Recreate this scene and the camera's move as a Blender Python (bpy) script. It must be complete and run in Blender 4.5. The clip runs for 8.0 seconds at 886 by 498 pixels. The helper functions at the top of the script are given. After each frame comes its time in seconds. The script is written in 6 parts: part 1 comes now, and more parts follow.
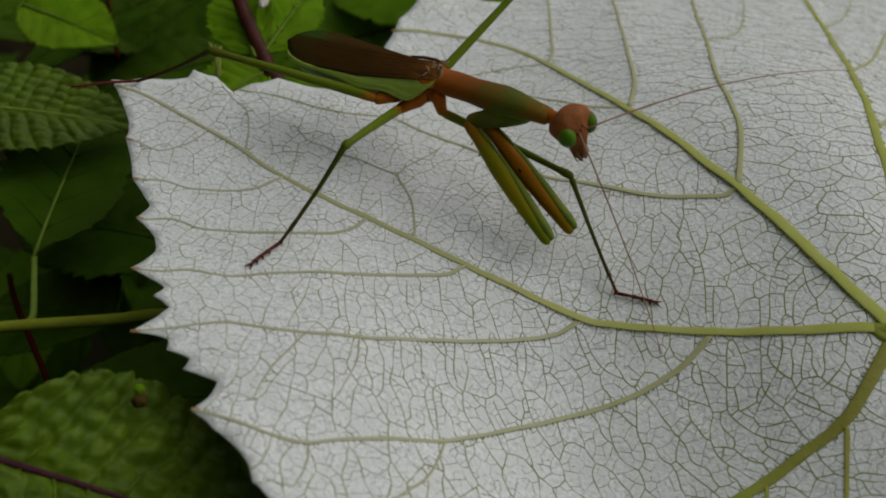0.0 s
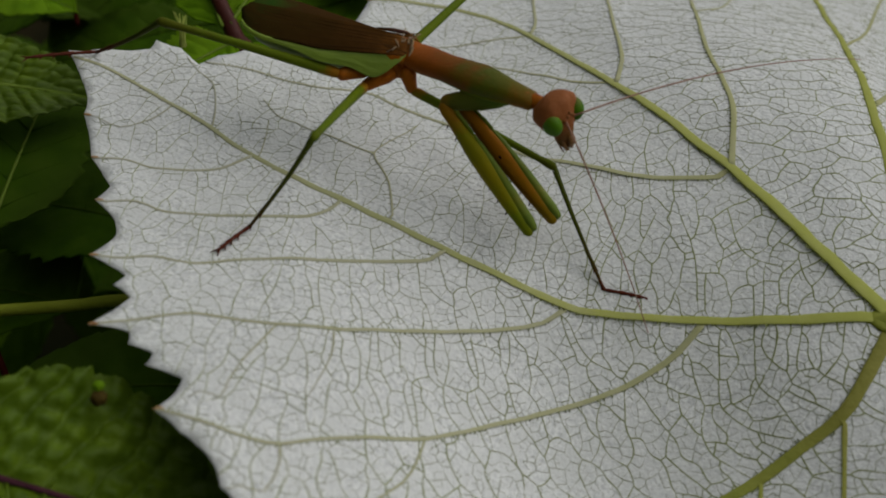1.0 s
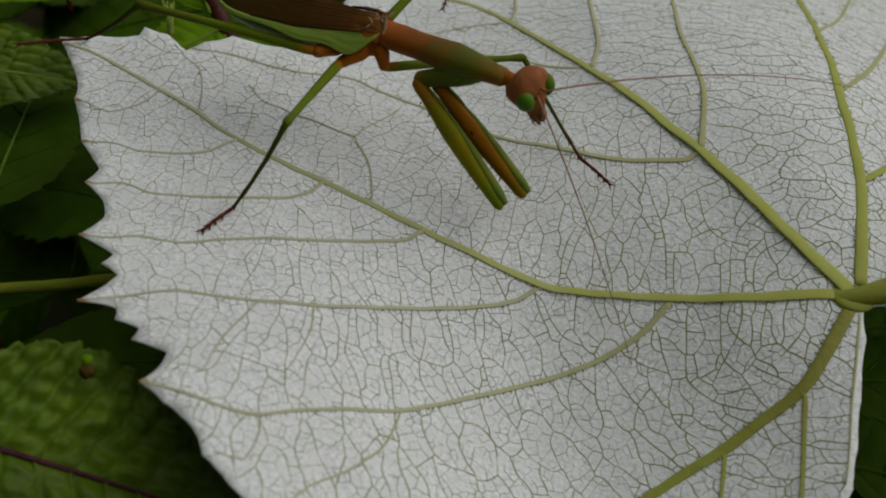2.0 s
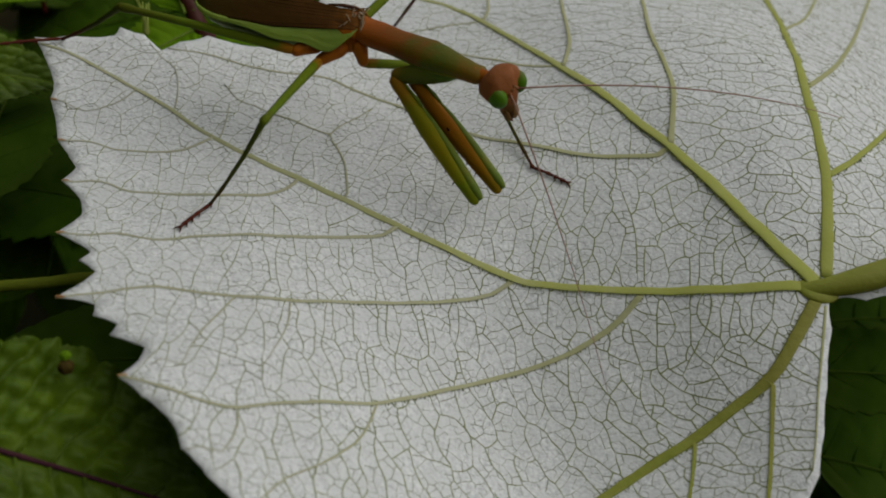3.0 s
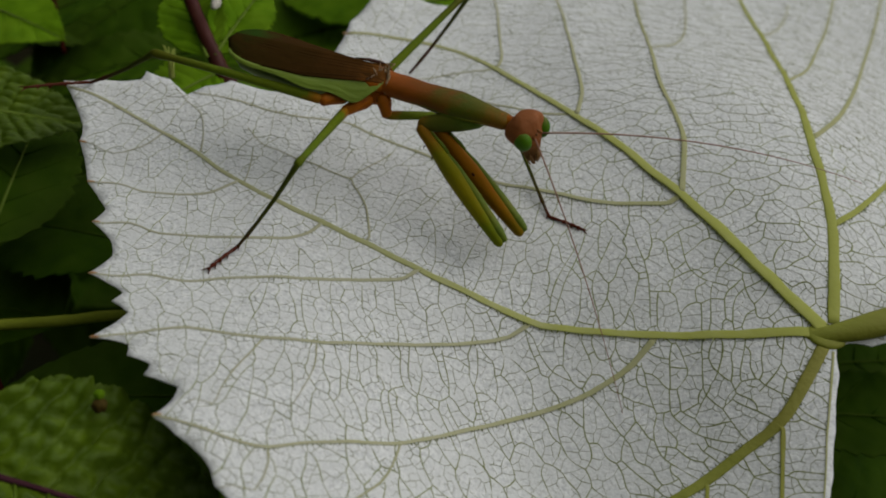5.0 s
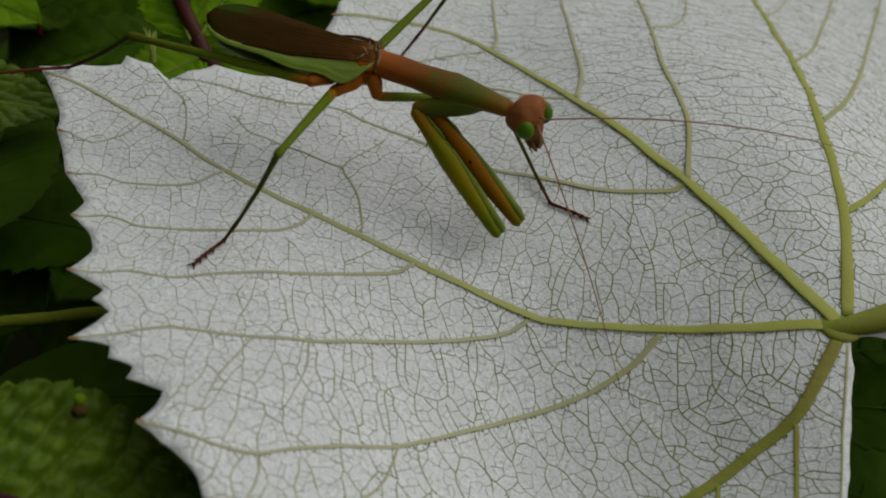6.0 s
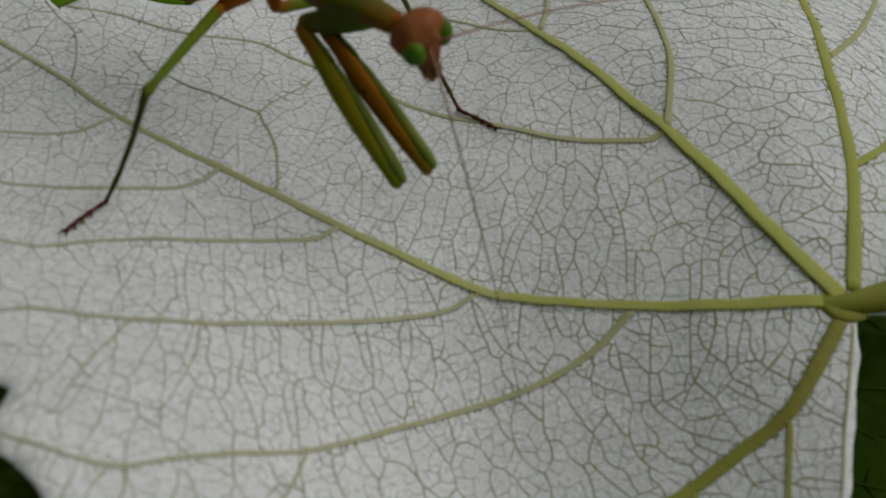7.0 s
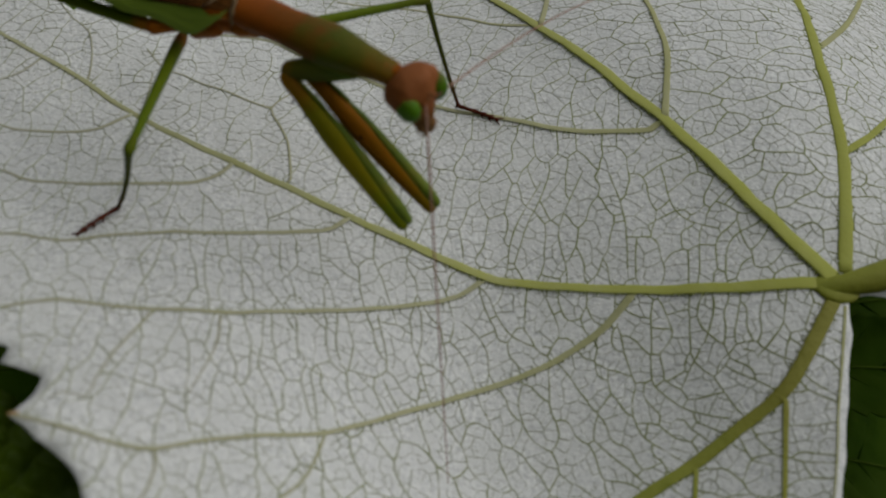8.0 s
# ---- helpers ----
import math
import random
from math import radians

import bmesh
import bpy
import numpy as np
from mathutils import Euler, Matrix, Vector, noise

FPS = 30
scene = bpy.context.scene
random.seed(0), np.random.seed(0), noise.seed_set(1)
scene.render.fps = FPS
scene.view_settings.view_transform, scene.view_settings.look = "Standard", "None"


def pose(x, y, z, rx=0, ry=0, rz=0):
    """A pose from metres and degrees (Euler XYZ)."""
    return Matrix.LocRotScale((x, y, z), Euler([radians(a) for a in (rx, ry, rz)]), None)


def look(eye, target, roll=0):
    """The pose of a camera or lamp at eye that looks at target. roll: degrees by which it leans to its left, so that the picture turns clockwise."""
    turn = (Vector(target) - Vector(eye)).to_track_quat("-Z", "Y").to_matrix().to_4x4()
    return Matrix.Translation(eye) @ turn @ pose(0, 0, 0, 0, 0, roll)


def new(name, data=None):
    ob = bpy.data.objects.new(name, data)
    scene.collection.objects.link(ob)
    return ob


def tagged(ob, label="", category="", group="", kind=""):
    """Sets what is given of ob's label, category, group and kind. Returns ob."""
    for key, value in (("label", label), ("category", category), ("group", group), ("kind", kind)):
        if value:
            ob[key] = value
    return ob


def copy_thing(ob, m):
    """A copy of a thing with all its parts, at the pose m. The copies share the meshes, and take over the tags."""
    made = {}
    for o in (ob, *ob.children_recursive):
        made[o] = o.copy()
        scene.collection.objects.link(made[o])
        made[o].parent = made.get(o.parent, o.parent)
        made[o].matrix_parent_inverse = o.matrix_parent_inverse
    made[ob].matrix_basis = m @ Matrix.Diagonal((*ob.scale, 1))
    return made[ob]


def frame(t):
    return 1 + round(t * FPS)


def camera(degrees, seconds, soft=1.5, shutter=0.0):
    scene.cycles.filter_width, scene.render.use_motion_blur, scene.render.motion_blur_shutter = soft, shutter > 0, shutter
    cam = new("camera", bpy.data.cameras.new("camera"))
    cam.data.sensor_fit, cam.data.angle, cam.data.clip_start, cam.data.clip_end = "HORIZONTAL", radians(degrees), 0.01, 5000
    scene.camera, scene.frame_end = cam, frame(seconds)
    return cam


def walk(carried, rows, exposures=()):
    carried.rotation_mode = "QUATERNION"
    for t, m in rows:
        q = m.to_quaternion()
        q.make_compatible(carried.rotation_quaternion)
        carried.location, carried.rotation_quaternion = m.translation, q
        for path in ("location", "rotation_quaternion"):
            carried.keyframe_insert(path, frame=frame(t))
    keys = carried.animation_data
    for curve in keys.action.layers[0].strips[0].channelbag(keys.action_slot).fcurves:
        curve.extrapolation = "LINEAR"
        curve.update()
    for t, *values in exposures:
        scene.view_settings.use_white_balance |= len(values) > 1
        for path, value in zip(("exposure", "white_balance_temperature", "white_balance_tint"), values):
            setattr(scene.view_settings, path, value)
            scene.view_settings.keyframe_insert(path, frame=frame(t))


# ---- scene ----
MM = 0.001

# ---- camera: a hand-held phone a hand's length over a vine leaf; millimetres and degrees ----
cam = camera(44, 8.0, soft=1.9)
# the phone's small lens, focused on the leaf once and for all
cam.data.dof.use_dof, cam.data.dof.focus_distance, cam.data.dof.aperture_fstop = True, 0.123, 32
PATH = [
    (0, -3.55, -86.31, 88.61, 42.50, -4.75, 10.40),
    (0.5, -3.41, -84.60, 86.81, 42.39, -6.02, 8.91),
    (1, -5.24, -80.80, 85.18, 40.80, -6.00, 9.44),
    (1.2, -2.80, -82.29, 84.86, 40.43, -5.73, 9.11),
    (2.3, -2.42, -84.40, 89.82, 39.99, -5.97, 9.52),
    (2.5, -3.72, -85.67, 90.37, 40.04, -6.80, 8.65),
    (3, -2.02, -85.13, 89.05, 40.27, -6.54, 8.36),
    (3.5, -0.77, -85.50, 89.00, 41.04, -6.13, 8.42),
    (4, -3.50, -87.29, 92.16, 41.37, -6.97, 8.36),
    (4.5, -4.72, -88.19, 92.87, 41.62, -7.45, 8.30),
    (5.8, -7.77, -83.85, 89.09, 42.08, -7.61, 8.37),
    (6, -7.37, -82.56, 88.53, 41.05, -7.80, 7.53),
    (6.1, -7.39, -80.41, 90.58, 41.62, -7.97, 8.15),
    (6.2, -6.08, -78.79, 89.32, 42.52, -7.24, 8.41),
    (6.3, -2.20, -77.36, 87.48, 41.75, -6.52, 8.46),
    (6.4, 2.54, -75.73, 86.48, 40.28, -4.81, 9.50),
    (6.5, 0.54, -74.62, 81.71, 39.35, -6.64, 7.82),
    (6.8, 1.27, -69.69, 75.86, 38.41, -6.74, 7.94),
    (7, -0.45, -67.86, 76.51, 38.00, -7.51, 7.82),
    (7.5, -2.26, -66.62, 76.59, 37.33, -7.77, 7.44),
    (8, -1.84, -70.53, 79.26, 37.61, -7.31, 6.98),
]
walk(cam, [(t, pose(x * MM, y * MM, z * MM, rx, ry, rz)) for t, x, y, z, rx, ry, rz in PATH],
     [(0.0, -0.35), (1.0, -0.35), (2.5, -0.33), (4.5, -0.32), (6.4, -0.36), (6.8, -0.44), (8.0, -0.46)])

# ---- light: an overcast sky, brightest overhead ----
world = bpy.data.worlds.new("world")
scene.world = world
world.use_nodes = True
wn = world.node_tree.nodes
sky = wn.new("ShaderNodeTexSky")
sky.sky_type, sky.sun_disc = "NISHITA", False
sky.sun_elevation, sky.sun_rotation = radians(52), radians(59)
sky.air_density, sky.dust_density, sky.ozone_density = 1.0, 5.0, 1.0
cloud = wn.new("ShaderNodeHueSaturation")
cloud.inputs["Saturation"].default_value = 0.28
world.node_tree.links.new(sky.outputs[0], cloud.inputs["Color"])
world.node_tree.links.new(cloud.outputs[0], wn["Background"].inputs[0])
wn["Background"].inputs[1].default_value = 0.085
sun_data = bpy.data.lights.new("sun", "SUN")
sun_data.energy, sun_data.angle, sun_data.color = 1.3, radians(120), (1.0, 0.975, 0.95)
sun = new("sun", sun_data)
sun.matrix_world = look((0.66, 0.4, 1.0), (0, 0, 0))


# ---- materials ----
def material(name, colours, scale, rough=0.6, bump=0.0, bump_scale=None, sheen=0.0, spec=0.4, detail=6.0, second=None, stretch=(1, 1, 1)):
    """A procedural surface: two or more colours mixed by noise at one scale, stained at a second, with fine relief."""
    m = bpy.data.materials.new(name)
    m.use_nodes = True
    n, l = m.node_tree.nodes, m.node_tree.links
    b = n["Principled BSDF"]
    co = n.new("ShaderNodeTexCoord")
    mp = n.new("ShaderNodeMapping")
    mp.inputs["Scale"].default_value = stretch
    l.new(co.outputs["Object"], mp.inputs[0])
    tex = n.new("ShaderNodeTexNoise")
    tex.inputs["Scale"].default_value, tex.inputs["Detail"].default_value = scale, detail
    l.new(mp.outputs[0], tex.inputs["Vector"])
    ramp = n.new("ShaderNodeValToRGB")
    el = ramp.color_ramp.elements
    el[0].position, el[1].position = 0.32, 0.68
    el[0].color, el[1].color = (*colours[0], 1), (*colours[-1], 1)
    for i, c in enumerate(colours[1:-1]):
        e = el.new(0.32 + 0.36 * (i + 1) / (len(colours) - 1))
        e.color = (*c, 1)
    l.new(tex.outputs[0], ramp.inputs[0])
    out = ramp.outputs[0]
    if second:
        big = n.new("ShaderNodeTexNoise")
        big.inputs["Scale"].default_value, big.inputs["Detail"].default_value = scale * 0.13, 3
        l.new(co.outputs["Object"], big.inputs["Vector"])
        r2 = n.new("ShaderNodeValToRGB")
        r2.color_ramp.elements[0].position, r2.color_ramp.elements[1].position = 0.42, 0.66
        l.new(big.outputs[0], r2.inputs[0])
        mix = n.new("ShaderNodeMix")
        mix.data_type = "RGBA"
        mix.inputs[7].default_value = (*second, 1)
        l.new(r2.outputs[0], mix.inputs[0])
        l.new(out, mix.inputs[6])
        out = mix.outputs[2]
    l.new(out, b.inputs["Base Color"])
    b.inputs["Roughness"].default_value = rough
    b.inputs["Specular IOR Level"].default_value = spec
    b.inputs["Sheen Weight"].default_value = sheen
    if bump:
        t2 = n.new("ShaderNodeTexNoise")
        t2.inputs["Scale"].default_value, t2.inputs["Detail"].default_value = bump_scale or scale * 2, 4
        l.new(mp.outputs[0], t2.inputs["Vector"])
        bp = n.new("ShaderNodeBump")
        bp.inputs["Strength"].default_value, bp.inputs["Distance"].default_value = bump, 0.0003
        l.new(t2.outputs[0], bp.inputs["Height"])
        l.new(bp.outputs[0], b.inputs["Normal"])
    return m


def graded(name, stops, axis, span, rough=0.4, grain=1500.0, spec=0.5, bump=0.25):
    """Colour bands along one axis of a body part, broken up by noise: stops of (0 to 1, colour) over span metres."""
    m = material(name, [stops[0][1], stops[-1][1]], grain, rough, bump, grain * 1.5, spec=spec)
    n, l = m.node_tree.nodes, m.node_tree.links
    co = n.new("ShaderNodeTexCoord")
    sep = n.new("ShaderNodeSeparateXYZ")
    l.new(co.outputs["Object"], sep.inputs[0])
    rng = n.new("ShaderNodeMapRange")
    rng.inputs["From Min"].default_value, rng.inputs["From Max"].default_value = span
    l.new(sep.outputs[axis], rng.inputs["Value"])
    tex = n.new("ShaderNodeTexNoise")
    tex.inputs["Scale"].default_value, tex.inputs["Detail"].default_value = 420, 4
    l.new(co.outputs["Object"], tex.inputs["Vector"])
    mad = n.new("ShaderNodeMath")
    mad.operation = "MULTIPLY_ADD"
    mad.inputs[1].default_value = 0.55
    l.new(tex.outputs[0], mad.inputs[0])
    sub = n.new("ShaderNodeMath")
    sub.operation = "SUBTRACT"
    sub.inputs[1].default_value = 0.275
    l.new(rng.outputs[0], mad.inputs[2])
    l.new(mad.outputs[0], sub.inputs[0])
    ramp = n.new("ShaderNodeValToRGB")
    el = ramp.color_ramp.elements
    el[0].position, el[0].color = stops[0][0], (*stops[0][1], 1)
    el[1].position, el[1].color = stops[-1][0], (*stops[-1][1], 1)
    for p, c in stops[1:-1]:
        el.new(p).color = (*c, 1)
    l.new(sub.outputs[0], ramp.inputs[0])
    l.new(ramp.outputs[0], n["Principled BSDF"].inputs["Base Color"])
    return m


def leafy(m, colour, weight=0.35):
    """Lets some daylight through a thin leaf."""
    n, l = m.node_tree.nodes, m.node_tree.links
    tr = n.new("ShaderNodeBsdfTranslucent")
    tr.inputs[0].default_value = (*colour, 1)
    mix = n.new("ShaderNodeMixShader")
    mix.inputs[0].default_value = weight
    l.new(n["Principled BSDF"].outputs[0], mix.inputs[1])
    l.new(tr.outputs[0], mix.inputs[2])
    l.new(mix.outputs[0], n["Material Output"].inputs[0])
    return m


FELT = material("white_felt", [(0.4761, 0.4995, 0.4946), (0.6210, 0.6438, 0.6306), (0.7038, 0.7261, 0.7060)], 2200, 0.95, 0.5, 2600, sheen=0.15, spec=0.1, second=(0.5951, 0.6180, 0.6003))
VEIN = graded("vein_green", [(0.0, (0.3600, 0.3671, 0.2240)), (0.4, (0.3400, 0.3517, 0.1613)), (0.75, (0.3200, 0.3416, 0.0896)), (1.0, (0.3000, 0.3263, 0.0627))], "X", (-0.05, 0.036), 0.6, 900, 0.15)
VEIN_PALE = graded("vein_pale", [(0.0, (0.38, 0.385, 0.29)), (0.5, (0.36, 0.365, 0.23)), (1.0, (0.34, 0.35, 0.16))], "X", (-0.05, 0.03), 0.65, 900, 0.1)
VEIN_DARK = material("vein_olive", [(0.1961, 0.2236, 0.0279), (0.2378, 0.2608, 0.0404), (0.2164, 0.2310, 0.0342)], 300, 0.6, 0.4, 1500, spec=0.2, second=(0.1961, 0.1938, 0.0310))
NET = material("net_vein", [(0.1784, 0.2079, 0.0677), (0.2209, 0.2557, 0.0924), (0.2804, 0.3220, 0.1294)], 160, 0.8, spec=0.1, second=(0.1699, 0.1893, 0.0677))
NET_FINE = material("net_vein_fine", [(0.2200, 0.2431, 0.1552), (0.2719, 0.2990, 0.2017), (0.3333, 0.3645, 0.2561)], 160, 0.85, spec=0.1, second=(0.2021, 0.2247, 0.1400))
NET_FAINT = material("net_vein_faint", [(0.2838, 0.3010, 0.2322), (0.3268, 0.3440, 0.2752), (0.3698, 0.3870, 0.3182)], 160, 0.9, spec=0.1, second=(0.2666, 0.2838, 0.2150))
STALK = material("leaf_stalk", [(0.1920, 0.2349, 0.0175), (0.2512, 0.2994, 0.0289), (0.2282, 0.2483, 0.0289)], 220, 0.55, 0.4, 1500, spec=0.25, second=(0.1920, 0.1960, 0.0217))
TIP = material("dry_tip", [(0.24, 0.13, 0.05), (0.36, 0.24, 0.12)], 900, 0.8, spec=0.05)


# ---- mesh helpers ----
def part(name, bm, mat, parent=None, label="", smooth=True):
    """Links a bmesh as one mesh object under a thing or a part."""
    me = bpy.data.meshes.new(name)
    bmesh.ops.recalc_face_normals(bm, faces=bm.faces[:])
    bm.to_mesh(me)
    bm.free()
    return mesh_part(name, me, mat, parent, label, smooth)


def mesh_part(name, me, mat, parent=None, label="", smooth=True):
    for m in mat if isinstance(mat, (list, tuple)) else [mat]:
        me.materials.append(m)
    if smooth:
        me.polygons.foreach_set("use_smooth", [True] * len(me.polygons))
    ob = new(name, me)
    if parent:
        ob.parent = parent
    return tagged(ob, label)


def spline(points, step):
    """Points along a Catmull-Rom curve through the given ones, about step apart."""
    p = np.array(points, float)
    p = np.vstack([2 * p[0] - p[1], p, 2 * p[-1] - p[-2]])
    out = []
    for i in range(1, len(p) - 2):
        n = max(1, int(np.linalg.norm(p[i + 1] - p[i]) / step))
        for k in range(n):
            u = k / n
            out.append(0.5 * (2 * p[i] + (p[i + 1] - p[i - 1]) * u + (2 * p[i - 1] - 5 * p[i] + 4 * p[i + 1] - p[i + 2]) * u * u
                              + (3 * p[i] - p[i - 1] - 3 * p[i + 1] + p[i + 2]) * u ** 3))
    out.append(p[-2])
    return np.array(out)


def tube(bm, path, radii, sides=10, flat=1.0, up=(0, 0, 1), caps=True, wobble=0.0):
    """Sweeps an ellipse along a path (metres); radii one per point; flat: height over width."""
    path = [Vector(p) for p in path]
    rings = []
    for i, p in enumerate(path):
        d = (path[min(i + 1, len(path) - 1)] - path[max(i - 1, 0)]).normalized()
        s = d.cross(Vector(up))
        s = s.normalized() if s.length > 1e-6 else Vector((1, 0, 0))
        u = s.cross(d)
        r = radii[i] * (1 + wobble * random.uniform(-1, 1))
        rings.append([bm.verts.new(p + (s * math.cos(a) + u * flat * math.sin(a)) * r) for a in (2 * math.pi * k / sides for k in range(sides))])
    for a, b in zip(rings, rings[1:]):
        for k in range(sides):
            bm.faces.new((a[k], a[(k + 1) % sides], b[(k + 1) % sides], b[k]))
    if caps:
        bm.faces.new(rings[0])
        bm.faces.new(rings[-1])
    return bm


def loft(sections, sides=16, power=2.0):
    """A body along +x through sections of (x, y, z, half width, half height) in mm."""
    bm = bmesh.new()
    rings = []
    for x, y, z, w, h in sections:
        ring = []
        for k in range(sides):
            a = 2 * math.pi * k / sides
            c, s = math.cos(a), math.sin(a)
            ring.append(bm.verts.new((x * MM, (y + w * math.copysign(abs(c) ** (2 / power), c)) * MM, (z + h * math.copysign(abs(s) ** (2 / power), s)) * MM)))
        rings.append(ring)
    for a, b in zip(rings, rings[1:]):
        for k in range(sides):
            bm.faces.new((a[k], a[(k + 1) % sides], b[(k + 1) % sides], b[k]))
    bm.faces.new(rings[0])
    bm.faces.new(rings[-1])
    return bm


# ---- the vine leaf, seen from its white felted underside; millimetres ----
HILLS = [(-40, -30), (-40, 0), (-15, -30), (-15, 0), (-15, 30), (12, -30), (12, 0), (12, 30), (38, -10), (38, 20), (38, 45), (-40, 20)]
RISE = [-2.151, -0.032, -0.085, 1.631, -2.578, 3.278, 1.048, -3.222, -11.883, 0.601, 5.127, 4.015, 7.211, 2.508, 3.829]


def height(x, y):
    """The leaf's height over its mean plane."""
    z = RISE[0] + RISE[1] * x + RISE[2] * y
    for (a, b), r in zip(HILLS, RISE[3:]):
        z = z + r * np.exp(-((x - a) ** 2 + (y - b) ** 2) / 578)
    return z


OUTLINE_TEETH = [(38.4, -7.3), (38.6, -10.7), (38.1, -17.3), (37.8, -22.3), (37.3, -26.5), (35.0, -33.3), (29.6, -38.4), (21.8, -41.6), (11.5, -41.7), (6.7, -38.5), (-3.3, -42.4), (-8.9, -41.9), (-14.6, -44.1), (-18.8, -41.5), (-21.8, -39.6), (-22.6, -38.1), (-24.0, -36.9), (-26.6, -35.5), (-29.2, -34.0), (-28.1, -31.8), (-28.0, -30.2), (-31.6, -29.5), (-31.4, -28.0), (-33.9, -27.6), (-34.2, -26.2), (-37.9, -26.5), (-35.7, -22.0), (-37.8, -20.9), (-37.2, -19.3), (-41.6, -17.3), (-40.5, -13.5), (-41.7, -11.1), (-44.5, -8.9), (-43.9, -6.4), (-47.4, -2.7), (-50.7, 3.7), (-51.3, 6.4), (-56.2, 13.1), (-52.5, 14.6), (-47.4, 16.0), (-47.2, 17.6), (-44.0, 17.1), (-41.2, 15.0), (-39.7, 17.5), (-37.0, 20.1), (-33.8, 19.8), (-29.5, 20.9), (-26.9, 29.9), (-26.1, 36.5)]
OUTLINE_FAR = [(-25.7, 43.0), (-23.9, 49.5), (-21.4, 54.5), (-18.4, 54.2), (-15.2, 52.8), (-12.0, 53.3), (-8.2, 57.3), (-4.4, 62.4), (-0.5, 69.4), (8.2, 80.1), (17.8, 81.5), (27.8, 90.3), (41.0, 92.2), (43.4, 87.2), (44.7, 81.4), (47.9, 83.7), (52.8, 90.5), (61.8, 101.8), (69.6, 99.0)]
OUTLINE_NEAR = [(80, 92), (86, 75), (88, 55), (84, 36), (76, 20), (66, 8), (56, 0), (50, -3.0), (45.9, -4.6), (42.5, -6.3), (39.9, -6.5)]
